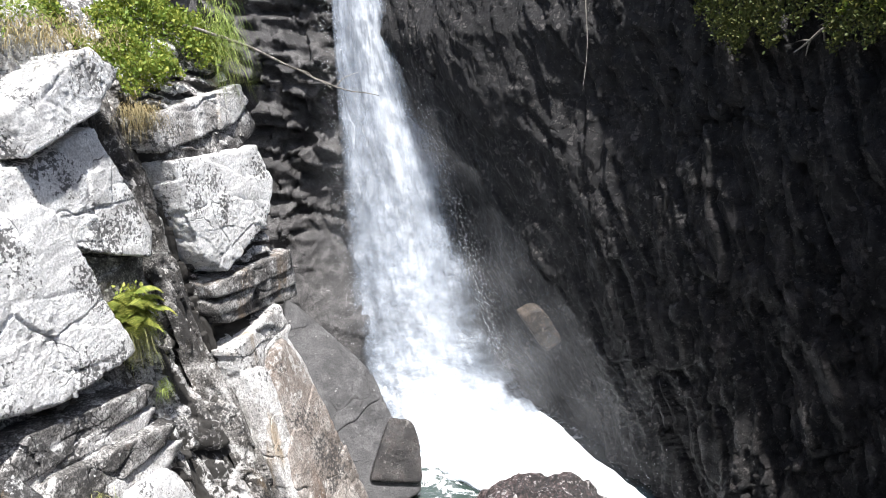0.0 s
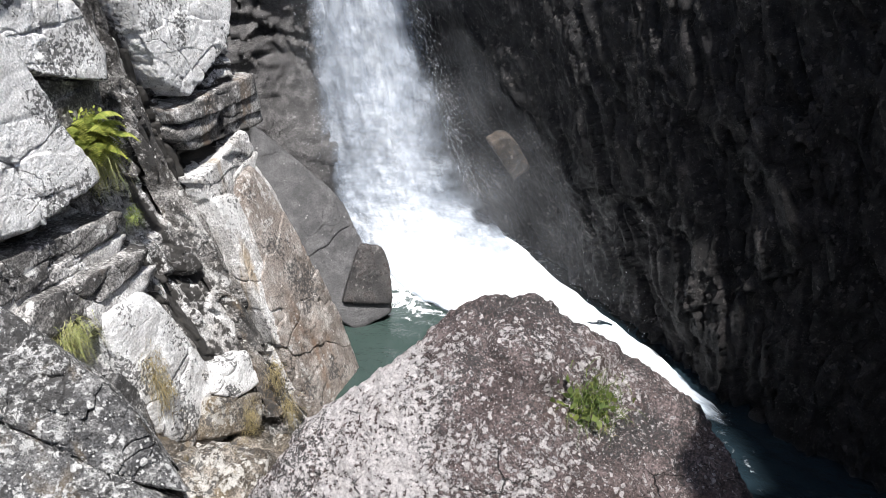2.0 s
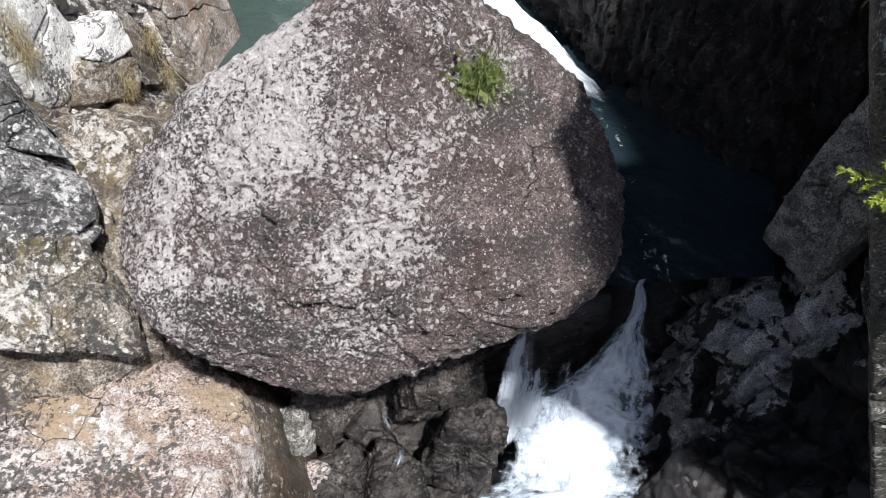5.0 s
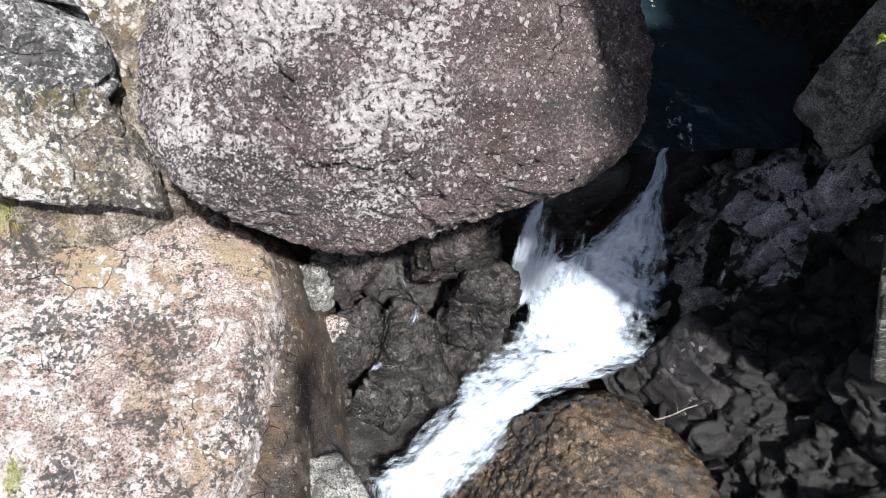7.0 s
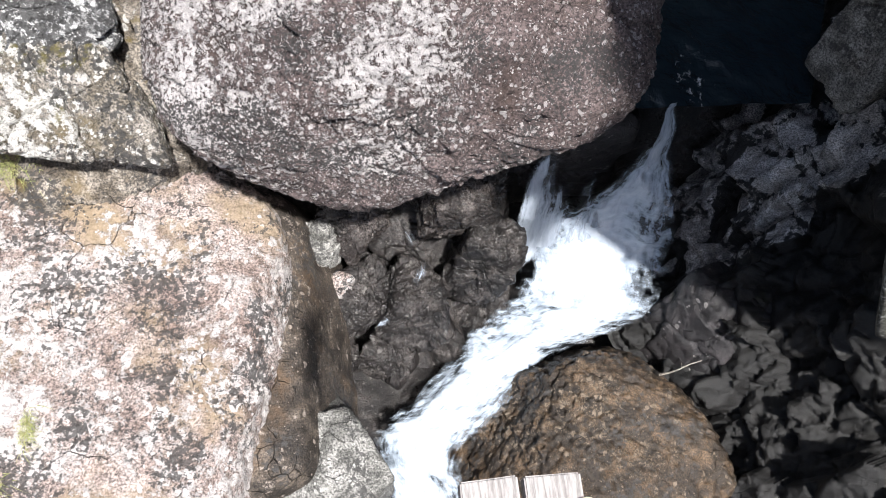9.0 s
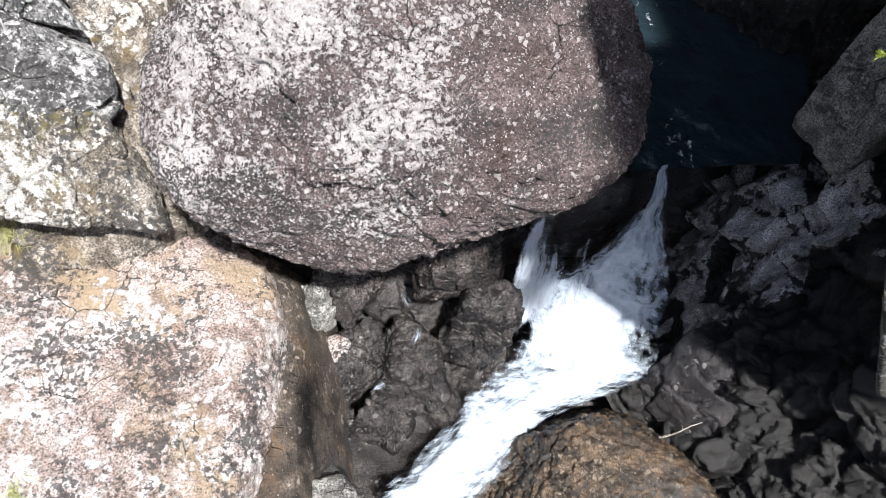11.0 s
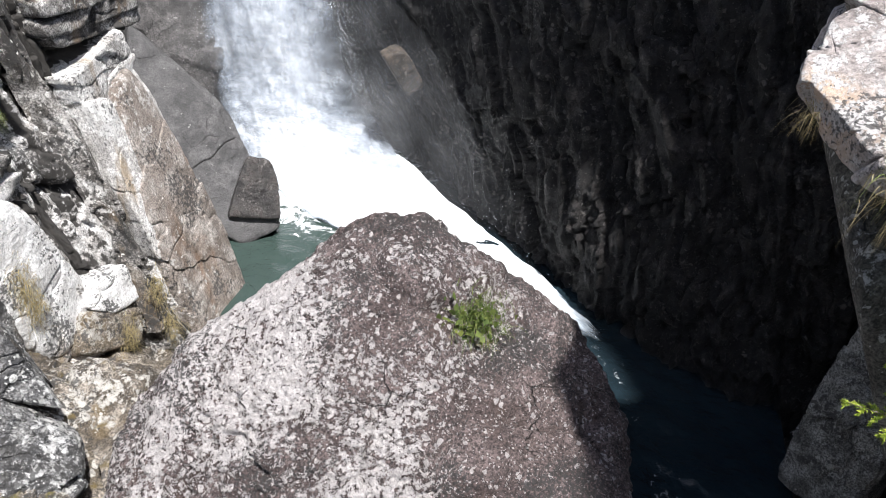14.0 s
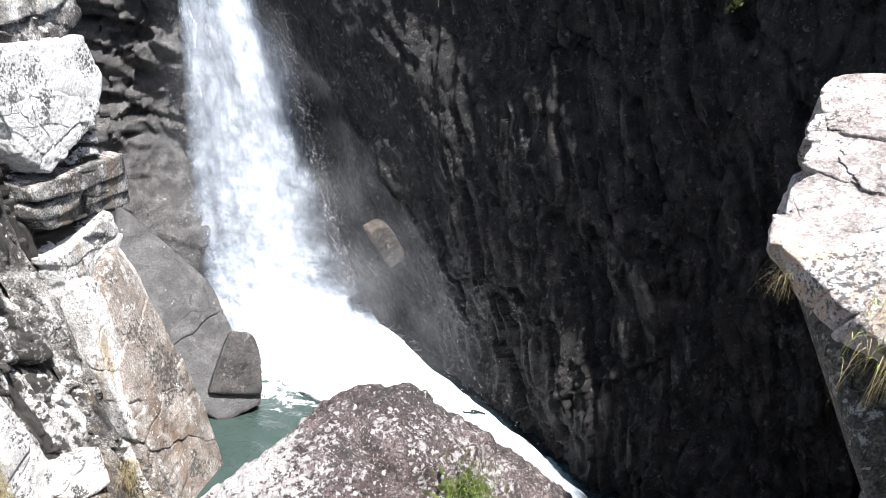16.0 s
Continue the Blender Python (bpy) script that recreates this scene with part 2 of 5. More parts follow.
    relief = m.math("SUBTRACT", relief, m.math("MULTIPLY", line, 0.5))
    # darkens by mask: seams and dark facets, and shade put into the colour
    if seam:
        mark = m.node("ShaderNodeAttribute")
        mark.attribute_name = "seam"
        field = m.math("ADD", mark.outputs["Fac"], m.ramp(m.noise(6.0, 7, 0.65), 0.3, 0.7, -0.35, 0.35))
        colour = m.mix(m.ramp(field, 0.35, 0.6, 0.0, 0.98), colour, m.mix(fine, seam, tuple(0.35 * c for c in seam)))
    if moss:
        tint, amount, scale = moss
        growth = m.noise(scale, 8, 0.65)
        up = m.node("ShaderNodeSeparateXYZ")
        m.plug(up.inputs[0], m.node("ShaderNodeNewGeometry").outputs["Normal"])
        field = m.math("ADD", growth, m.math("MULTIPLY", up.outputs["Z"], 0.12))
        colour = m.mix(m.ramp(field, 0.78 - 0.3 * amount, 0.88 - 0.3 * amount, 0.0, 0.9), colour, m.mix(fine, tint, tuple(0.4 * c for c in tint)))
    m.plug(m.bsdf.inputs["Base Color"], colour)
    m.plug(m.bsdf.inputs["Roughness"], m.ramp(middle, 0.3, 0.7, rough, rough * 0.8))
    m.plug(m.bsdf.inputs["Normal"], m.bump(relief, 0.9 * bump, 0.06))
    return m.mat


# the sunny cliff: down its ribs, across them towards the bridge, and out of its face
DOWN, NEAR, OUT = np.array((0.215, 0.203, -0.955)), np.array((-0.305, -0.915, -0.263)), np.array((0.928, -0.348, 0.135))
RIBS = (DOWN, NEAR, OUT)
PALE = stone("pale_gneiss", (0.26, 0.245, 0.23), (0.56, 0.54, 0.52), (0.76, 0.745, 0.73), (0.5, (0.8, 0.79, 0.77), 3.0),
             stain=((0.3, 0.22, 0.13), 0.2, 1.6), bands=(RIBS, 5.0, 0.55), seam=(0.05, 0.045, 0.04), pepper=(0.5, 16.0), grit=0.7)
WHITE = stone("white_gneiss", (0.5, 0.49, 0.48), (0.74, 0.73, 0.72), (0.84, 0.835, 0.825), (0.4, (0.84, 0.83, 0.815), 3.0),
              stain=((0.4, 0.32, 0.22), 0.12, 1.6), bands=(((0.1, 0.95, 0.25), DOWN, OUT), 4.0, 0.3), pepper=(0.56, 20.0), grit=0.4)
LAYER = stone("layered_dark_gneiss", (0.06, 0.055, 0.052), (0.2, 0.19, 0.18), (0.46, 0.445, 0.43), (0.35, (0.7, 0.69, 0.67), 5.0),
              stain=((0.2, 0.14, 0.09), 0.2, 1.6), bands=(((0.1, 0.95, 0.25), DOWN, OUT), 7.0, 0.9), pepper=(0.5, 16.0))
LEDGE = stone("pinkish_ledge_stone", (0.2, 0.172, 0.16), (0.4, 0.355, 0.335), (0.52, 0.48, 0.46), (0.45, (0.62, 0.595, 0.58), 7.0),
              stain=((0.55, 0.4, 0.28), 0.2, 1.2), bands=(((0.75, -0.55, 0.2), (0.4, 0.8, 0.3), (-0.47, -0.34, 0.81)), 4.0, 0.5), pepper=(0.34, 30.0), grit=0.5)
BROWN = stone("brown_lichen_stone", (0.08, 0.057, 0.054), (0.135, 0.1, 0.095), (0.21, 0.162, 0.155), (0.78, (0.76, 0.71, 0.695), 15.0),
              stain=((0.08, 0.05, 0.04), 0.2, 1.5), spots=1.2, bump=2.2, pepper=(0.5, 30.0), bare=((0.8, 0.0, -0.5), 1.2, 6.6), joints=0.1)
RIBBON = stone("streaky_dark_gneiss", (0.045, 0.04, 0.036), (0.2, 0.185, 0.17), (0.46, 0.44, 0.42), (0.42, (0.74, 0.72, 0.69), 6.0),
               stain=((0.16, 0.11, 0.06), 0.2, 1.4), bands=(RIBS, 9.0, 0.85), pepper=(0.62, 17.0), joints=0.1)
MOTTLED = stone("mottled_mossy_stone", (0.09, 0.075, 0.055), (0.22, 0.19, 0.15), (0.4, 0.36, 0.32), (0.66, (0.76, 0.73, 0.68), 7.0),
                stain=((0.2, 0.15, 0.07), 0.4, 1.4), spots=0.8, bump=1.8, pepper=(0.62, 14.0), moss=((0.2, 0.17, 0.05), 0.3, 2.2), joints=0.2)
# wet purple-brown rock; the boulder's shade over it is in the colour too
UNDER = stone("wet_shaded_brown_rock", (0.013, 0.0105, 0.0098), (0.034, 0.028, 0.026), (0.08, 0.068, 0.063), (0.3, (0.18, 0.158, 0.143), 12.0), rough=0.3, spots=0.4, pepper=(0.4, 16.0), joints=0.05)
RIB = stone("smooth_brown_rib_stone", (0.13, 0.105, 0.088), (0.26, 0.222, 0.195), (0.4, 0.365, 0.335), (0.35, (0.66, 0.63, 0.6), 7.0),
            stain=((0.22, 0.12, 0.06), 0.35, 0.9), bands=(RIBS, 6.0, 0.6), spots=0.4, pepper=(0.45, 16.0), grit=0.7)
GREY = stone("speckled_grey_stone", (0.05, 0.05, 0.052), (0.13, 0.129, 0.13), (0.26, 0.255, 0.25), (0.62, (0.72, 0.715, 0.7), 8.0),
             stain=((0.2, 0.145, 0.08), 0.22, 1.4), spots=1.0, bump=1.6, pepper=(0.7, 15.0), joints=0.3)
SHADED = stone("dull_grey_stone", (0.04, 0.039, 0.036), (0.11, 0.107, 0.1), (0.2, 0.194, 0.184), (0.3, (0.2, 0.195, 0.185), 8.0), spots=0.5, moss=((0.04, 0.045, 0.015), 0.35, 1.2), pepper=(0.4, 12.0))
PALEGREY = stone("plain_grey_stone", (0.09, 0.088, 0.08), (0.2, 0.195, 0.18), (0.32, 0.31, 0.29), (0.3, (0.46, 0.45, 0.42), 8.0), spots=0.4, pepper=(0.35, 12.0))
# damp brown stone, darkened further in place of the flank's own shade
FLANK = stone("damp_shaded_brown_flank", (0.026, 0.02, 0.0155), (0.062, 0.048, 0.037), (0.12, 0.095, 0.074), (0.35, (0.4, 0.34, 0.29), 9.0), stain=((0.14, 0.085, 0.045), 0.4, 1.2), rough=0.6, spots=0.4, pepper=(0.4, 12.0))
TAN = stone("tan_stone", (0.2, 0.145, 0.125), (0.36, 0.285, 0.255), (0.5, 0.425, 0.395), (0.62, (0.72, 0.665, 0.64), 5.0),
            stain=((0.36, 0.272, 0.17), 0.42, 0.8), spots=0.6, bump=1.5, pepper=(0.55, 15.0), bands=(((0.3, -0.93, 0.2), (0.93, 0.3, 0.0), (0.06, 0.2, 0.98)), 4.0, 0.45), joints=0.15)
GULLY = stone("stained_gully_stone", (0.075, 0.06, 0.045), (0.17, 0.143, 0.112), (0.33, 0.29, 0.245), (0.5, (0.62, 0.59, 0.54), 7.0),
              stain=((0.2, 0.145, 0.075), 0.3, 1.4), spots=0.4, bump=1.4, pepper=(0.4, 12.0), moss=((0.2, 0.145, 0.05), 0.42, 2.2), joints=0.2)
# wet rock, made darker still so that its colour carries the shade
DARK = stone("shade_dark_wet_rock", (0.008, 0.007, 0.008), (0.02, 0.018, 0.019), (0.04, 0.035, 0.036), (0.08, (0.3, 0.28, 0.27), 6.0),
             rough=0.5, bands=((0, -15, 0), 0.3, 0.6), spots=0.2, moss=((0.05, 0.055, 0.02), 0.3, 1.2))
# dark wet rock, set below its real albedo so shade is in the colour
WALL = stone("shade_dark_wall_rock", (0.0034, 0.0031, 0.0032), (0.0112, 0.0098, 0.01), (0.043, 0.037, 0.036), (0.3, (0.13, 0.118, 0.112), 9.0),
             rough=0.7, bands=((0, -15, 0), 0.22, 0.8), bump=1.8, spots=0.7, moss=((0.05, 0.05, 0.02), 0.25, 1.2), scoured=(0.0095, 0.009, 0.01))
# wet grey rock, albedo lowered to stand in for shade under the boulder
WET_SHADE = stone("wet_shaded_grey_rock", (0.007, 0.006, 0.006), (0.02, 0.0175, 0.017), (0.06, 0.053, 0.05), (0.2, (0.16, 0.15, 0.14), 10.0), rough=0.32, spots=0.4, joints=0.05)
SLAB = stone("smooth_wet_slab", (0.042, 0.041, 0.042), (0.075, 0.073, 0.074), (0.11, 0.107, 0.108), (0.1, (0.28, 0.275, 0.27), 6.0), rough=0.45, spots=0.1, joints=0.0, grit=0.5)
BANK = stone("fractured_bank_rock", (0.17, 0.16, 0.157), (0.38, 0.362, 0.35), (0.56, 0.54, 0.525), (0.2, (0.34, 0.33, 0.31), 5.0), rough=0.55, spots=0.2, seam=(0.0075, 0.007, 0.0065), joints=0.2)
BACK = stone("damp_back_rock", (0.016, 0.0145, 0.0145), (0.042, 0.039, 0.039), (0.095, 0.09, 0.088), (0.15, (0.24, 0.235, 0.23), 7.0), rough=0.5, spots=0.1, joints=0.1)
# moss and lichen on stone whose dark base stands in for the face's shade
MOSSY_SHADE = stone("mossy_shaded_face", (0.03, 0.03, 0.022), (0.07, 0.066, 0.055), (0.13, 0.125, 0.11), (0.36, (0.5, 0.5, 0.48), 7.0), spots=0.6, moss=((0.05, 0.06, 0.015), 0.5, 1.5))
RUST = stone("wet_brown_rock", (0.014, 0.0105, 0.008), (0.045, 0.032, 0.022), (0.115, 0.075, 0.044), (0.34, (0.24, 0.19, 0.14), 11.0), rough=0.45, spots=0.5, pepper=(0.45, 14.0), joints=0.2)


def white_water(name, streak, thick=0.55, tint=(0.86, 0.89, 0.93), wide=0.12, thin=(0.5, 0.56, 0.64)):
    """Broken white water: streaks with gaps between them, thick where the sheet's own weight is high."""
    m = Nodes(name)
    weight = m.node("ShaderNodeAttribute")
    weight.attribute_name = "weight"
    flow = m.node("ShaderNodeUVMap").outputs[0]
    strands = m.noise(1.0, 7, 0.66, m.scaled(flow, (streak[0], streak[1], 1.0)))
    clots = m.noise(1.0, 6, 0.7, m.scaled(flow, (streak[0] * 0.45, streak[1] * 2.2, 1.0)))
    mass = m.noise(1.0, 3, 0.5, m.scaled(flow, (streak[0] * 0.25, streak[1] * 0.7, 1.0)))
    both = m.math("ADD", m.math("MULTIPLY", strands, 0.3), m.math("ADD", m.math("MULTIPLY", clots, 0.35), m.math("MULTIPLY", mass, 0.35)))
    cover = m.math("ADD", both, m.math("SUBTRACT", weight.outputs["Fac"], 0.5))
    alpha = m.ramp(cover, thick - 0.1, thick + wide)
    colour = m.mix(m.ramp(cover, thick, thick + 0.35), thin, tint)
    m.plug(m.bsdf.inputs["Base Color"], colour)
    m.plug(m.bsdf.inputs["Roughness"], 0.6)
    m.plug(m.bsdf.inputs["Alpha"], alpha)
    m.plug(m.bsdf.inputs["Normal"], m.bump(both, 1.0, 0.2))
    return m.mat


def pool_water(name, tint):
    m = Nodes(name)
    waves = m.noise(2.2, 5, 0.6, m.warped(0.5, 0.8))
    foam = m.node("ShaderNodeAttribute")
    foam.attribute_name = "weight"
    lace = m.noise(3.0, 9, 0.7, m.warped(0.8, 1.5))
    cover = m.ramp(m.math("ADD", lace, m.math("SUBTRACT", foam.outputs["Fac"], 0.5)), 0.52, 0.64)
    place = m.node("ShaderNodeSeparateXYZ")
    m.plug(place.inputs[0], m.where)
    deep = m.ramp(place.outputs["X"], 1.5, 3.6)                # shade over the outflow, put into the water's colour
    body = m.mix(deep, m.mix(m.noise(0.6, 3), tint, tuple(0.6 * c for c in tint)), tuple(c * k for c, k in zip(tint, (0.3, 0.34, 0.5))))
    m.plug(m.bsdf.inputs["Base Color"], m.mix(cover, body, (0.85, 0.88, 0.9)))
    m.plug(m.bsdf.inputs["Roughness"], m.ramp(cover, 0.0, 1.0, 0.12, 0.7))
    m.plug(m.bsdf.inputs["Normal"], m.bump(waves, 0.6, 0.12))
    return m.mat


FALL = white_water("falling_water", (9.0, 1.6), 0.56, (0.66, 0.69, 0.73), 0.34, (0.3, 0.345, 0.41))
RAPID = white_water("rapid_water", (15.0, 2.4), 0.52, (0.8, 0.83, 0.87), 0.08, (0.45, 0.52, 0.6))
DRIPS = white_water("dripping_water", (20.0, 1.4), 0.54, (0.84, 0.88, 0.93), 0.05, (0.4, 0.45, 0.52))
FOAM = white_water("boiling_foam", (7.0, 5.0), 0.46, (0.74, 0.77, 0.8), 0.1, (0.42, 0.48, 0.54))
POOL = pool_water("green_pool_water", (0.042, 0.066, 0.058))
SPRAY = Nodes("spray_drops")
SPRAY.plug(SPRAY.bsdf.inputs["Base Color"], (0.85, 0.88, 0.92, 1))
SPRAY.plug(SPRAY.bsdf.inputs["Roughness"], 0.5)
SPRAY = SPRAY.mat


def water_sheet(name, rows, nu, nv, material, weight, lift, parent=None, size=(1.0, 1.0)):
    """A sheet of water. weight(u, v) from 0 to 1: how closed it is; lift(p, u, v): how far it bulges out along its normal."""
    p = ribbon(rows, nu, nv)
    u, v = [q.ravel() for q in np.meshgrid(np.linspace(0, 1, nu), np.linspace(0, 1, nv), indexing="ij")]
    p = p + grid_normals(p, nu, nv) * lift(p, u, v)[:, None]
    ob = mesh_object(name, p, grid_faces(nu, nv), material, parent)
    layer = ob.data.uv_layers.new(name="flow")
    loops = np.zeros(len(ob.data.loops), np.int32)
    ob.data.loops.foreach_get("vertex_index", loops)
    layer.data.foreach_set("uv", np.stack([v[loops] * size[0], u[loops] * size[1]], 1).astype(np.float32).ravel())
    ob.data.attributes.new("weight", "FLOAT", "POINT").data.foreach_set("value", weight(u, v).astype(np.float32))
    return ob


# ---- ground: one sheet with the gorge sunk into it ----
def gorge_middle(y):
    return np.interp(y, (-60, -12, 0, 8, 16, 24, 60), (-14, -3.5, 1.5, 2.0, 0.2, -0.8, 6))


def build_ground():
    line = np.concatenate([-np.geomspace(900, 16, 26), np.linspace(-15, 26, 165), np.geomspace(27, 900, 26)])
    x, y = [q.ravel() for q in np.meshgrid(line, line, indexing="ij")]
    p = np.stack([x, y, np.zeros_like(x)], 1)
    off = np.abs(x - gorge_middle(y)) - 5.0 - 4.6 * step01(-y, -1.8, 1.5)
    bed = np.where(y > 7.6, -10.4, -10.4 - 3.0 * step01(7.6 - y, 0, 1.5)) - 0.02 * np.maximum(-y, 0)
    bed = np.where(y > 21, -10.4 + 12 * step01(y, 21, 24), bed)
    top = 5.5 + 0.10 * np.maximum(np.abs(x) - 8, 0) ** 0.9 + 1.2 * fbm(p, 0.06, 4, 3) + 7 * step01(y, 20, 40)
    z = bed + (top - bed) * step01(off, 1.5, 5.0)
    z += fbm(p, 0.5, 5, 9) * 0.3
    return tagged(mesh_object("ground", np.stack([x, y, z], 1), grid_faces(len(line), len(line)), WET_SHADE),
                  "rocky gorge bed rising to grassy slopes", "ground", kind="structure")


build_ground()

# ---- cliff with slanting ribs, on the sunny side ----
CLIFF_AT = np.array((-3.3, 13.0, -1.0))


def cliff_point(s, w, h=0.0):
    """s: metres down the ribs, w: across them towards the bridge, h: out of the wall."""
    return CLIFF_AT + np.multiply.outer(s, DOWN) + np.multiply.outer(w, NEAR) + np.multiply.outer(h, OUT)


def build_sunny_cliff():
    nu, nv = 640, 460
    s1, w1 = np.concatenate([np.linspace(-9, -2.5, 60, endpoint=False), np.linspace(-2.5, 10.5, 560), np.linspace(10.6, 13, 20)]), np.linspace(-5.5, 9, nv)
    s, w = [q.ravel() for q in np.meshgrid(s1, w1, indexing="ij")]
    flat = np.stack([s, w, np.zeros_like(s)], 1)
    # low down the ribs bend towards the bridge
    ww = w + 0.07 * fbm(flat, 0.7, 4, 2) - np.interp(s, (2.6, 4.2, 5.7, 6.8, 9), (0, 0.25, 0.75, 1.3, 1.6)) * (1 - 0.8 * step01(w, 3.0, 4.6))
    ss = s + 0.10 * fbm(flat, 0.9, 4, 3) + 0.45 * (w - 2)
    h = 0.08 * fbm(flat, 0.4, 4, 4)

    def patch(w0, w1, s0, s1, soft=0.05):
        return step01(ww, w0 - soft, w0 + soft) * (1 - step01(ww, w1 - soft, w1 + soft)) * step01(s, s0 - soft, s0 + soft) * (1 - step01(s, s1 - soft, s1 + soft))

    # the outer edge, behind which the wall turns away to the fall
    h -= np.maximum(np.interp(s, (0, 2.5, 3.5, 5.5, 6.7, 9), (0.45, 0.7, 1.2, 0.75, 0.35, 0.6)) - ww, 0) * 1.15
    # hollows: under the white block, between the ribs, under the great slab
    for w0, w1, s0, s1, raised in ((0.9, 2.6, 2.35, 2.85, -0.15), (2.85, 4.35, -1.2, 3.0, -0.16), (3.2, 4.2, 3.0, 20, -0.05), (0.25, 2.55, 3.1, 20, 0.05), (4.4, 12, 1.6, 3.2, -0.10), (4.3, 12, 3.4, 20, 0.1),
                                   (0.2, 2.6, -1.1, 0.1, 0.1)):
        h += raised * patch(w0, w1, s0, s1)
    # long thin ribs with grooves
    for edge, width, deep in ((2.60, 0.035, 0.22), (2.74, 0.04, 0.22), (2.98, 0.05, 0.26), (3.06, 0.03, 0.14), (4.36, 0.05, 0.3), (4.52, 0.03, 0.16), (3.2, 0.03, 0.08), (3.5, 0.025, 0.06), (3.85, 0.03, 0.09), (4.1, 0.025, 0.06)):
        h -= deep * np.exp(-((ww - edge) / width) ** 2)
    # layered ledges across the ribs
    saw = (ss * 4.6 + 0.7 * fbm(flat, 1.1, 3, 21)) % 1.0
    layered = patch(4.4, 12, 1.7, 3.4) + patch(0.2, 2.6, 1.3, 2.5) + patch(0.2, 2.6, -1.2, 0.1)
    h += 0.22 * (saw - 0.5) * (0.3 + 0.9 * np.abs(fbm(flat, 0.9, 3, 22))) * layered
    # joints along and across the ribs
    bent = np.stack([s * 0.5 + 0.3 * w, w * 0.8, np.zeros_like(s)], 1) + 0.10 * np.stack([fbm(flat, 1.3, 3, 30 + k) for k in range(3)], 1)
    calm = 1 - 0.8 * patch(0.3, 2.6, 3.2, 20)
    border, who, tilt = cells(bent, 1.1, 5)
    h += ((who - 0.5) * 0.16 + 0.30 * tilt - 0.10 * np.exp(-border / 0.015)) * calm
    border, who, tilt = cells(bent * np.array((1.5, 1.0, 1.0)), 3.2, 6)
    h += ((who - 0.5) * 0.07 + 0.14 * tilt - 0.04 * np.exp(-border / 0.010)) * calm
    h += 0.02 * fbm(flat, 2.5, 6, 8)
    # high above, the wall leans back to the grass; low down it swells towards the boulder
    h -= 0.75 * np.maximum(-1.6 - s, 0) * (1 - step01(w, 2.6, 3.3)) + 0.4 * np.maximum(-2.6 - s, 0) * step01(w, 2.6, 3.3)
    h -= 3.0 * step01(w, 7.0, 8.0) * step01(s, 4.0, 6.0)
    h += 0.2 * np.maximum(s - 2.6, 0) + 0.9 * step01(w, 5.5, 9.0) * step01(s, 1.0, 6.0)
    # Streaky rib stain, plus shade of grooves, ledges and the hollow put into colour.
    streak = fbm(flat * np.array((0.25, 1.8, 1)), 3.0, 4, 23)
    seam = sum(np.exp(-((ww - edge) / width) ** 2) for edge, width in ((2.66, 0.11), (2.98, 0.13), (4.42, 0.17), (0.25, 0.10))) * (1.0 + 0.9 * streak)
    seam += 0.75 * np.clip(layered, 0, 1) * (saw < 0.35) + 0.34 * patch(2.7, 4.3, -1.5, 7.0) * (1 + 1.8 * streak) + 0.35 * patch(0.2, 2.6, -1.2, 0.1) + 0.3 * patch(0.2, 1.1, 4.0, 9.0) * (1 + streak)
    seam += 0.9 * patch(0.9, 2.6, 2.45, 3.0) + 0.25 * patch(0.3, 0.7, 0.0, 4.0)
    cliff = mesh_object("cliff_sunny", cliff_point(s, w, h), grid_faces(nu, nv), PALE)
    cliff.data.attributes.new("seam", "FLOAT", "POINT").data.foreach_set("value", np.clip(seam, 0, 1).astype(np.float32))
    return tagged(cliff, "sunlit pale gneiss cliff with slanting ribs", "cliff", kind="structure")


cliff_sunny = build_sunny_cliff()


def facing_planes(corners, thick, slant=0.12):
    """Planes round a flat slab with these corners (in order round it), and its middle."""
    q = np.array(corners, float)
    mid = q.mean(axis=0)
    side = np.roll(q, -1, axis=0) - q
    normal = np.stack([side[:, 1], -side[:, 0]], 1)
    normal /= np.linalg.norm(normal, axis=1, keepdims=True)
    off = np.sum((q - mid) * normal, axis=1)
    normal = normal * np.sign(off)[:, None]
    planes = [((n[0], n[1], slant * (-1) ** k), abs(d) + 0.02) for k, (n, d) in enumerate(zip(normal, off))]
    return mid, planes + [((0.03, -0.04, 1), thick), ((0, 0, -1), thick)]


def tilted_slab(corners, up, thick, seed, rough=0.01, crack=0.02, facet=0.04, sub=7, blunt=40, strata=None, flakes=()):
    """A slab whose upper face has these corners, in order round it, and the way up given."""
    place, up = np.array(corners, float), np.array(up, float) / np.linalg.norm(up)
    first = place[1] - place[0]
    first = first - up * (first @ up)
    first /= np.linalg.norm(first)
    second = np.cross(up, first)
    mid, planes = facing_planes(np.stack([place @ first, place @ second], 1), thick, 0.1)
    level = float(np.mean(place @ up))
    return rock_shape(mid[0] * first + mid[1] * second + (level - thick) * up, (first, second, up), planes, blunt=blunt, sub=sub, rough=rough, crack=crack, crack_scale=0.8, seed=seed, grain=0.012, facet=facet, strata=strata, flakes=flakes)


def cliff_block(corners, h, thick, seed, material, sub=7, lean=(0.0, 0.0), facet=0.06):
    """A slab of the cliff lying in its face; its corners are metres down and across."""
    mid, planes = facing_planes(corners, thick)
    out = OUT + lean[0] * DOWN + lean[1] * NEAR
    v, f = rock_shape(cliff_point(mid[0], mid[1], h), (DOWN, NEAR, out / np.linalg.norm(out)), planes, blunt=46, sub=sub, rough=0.012, crack=0.03, crack_scale=0.9, seed=seed, grain=0.014,
                      facet=facet, strata=((0.9, 0.4, 0.1), 0.42, 0.02))
    return mesh_object("block", v, f, material, cliff_sunny)


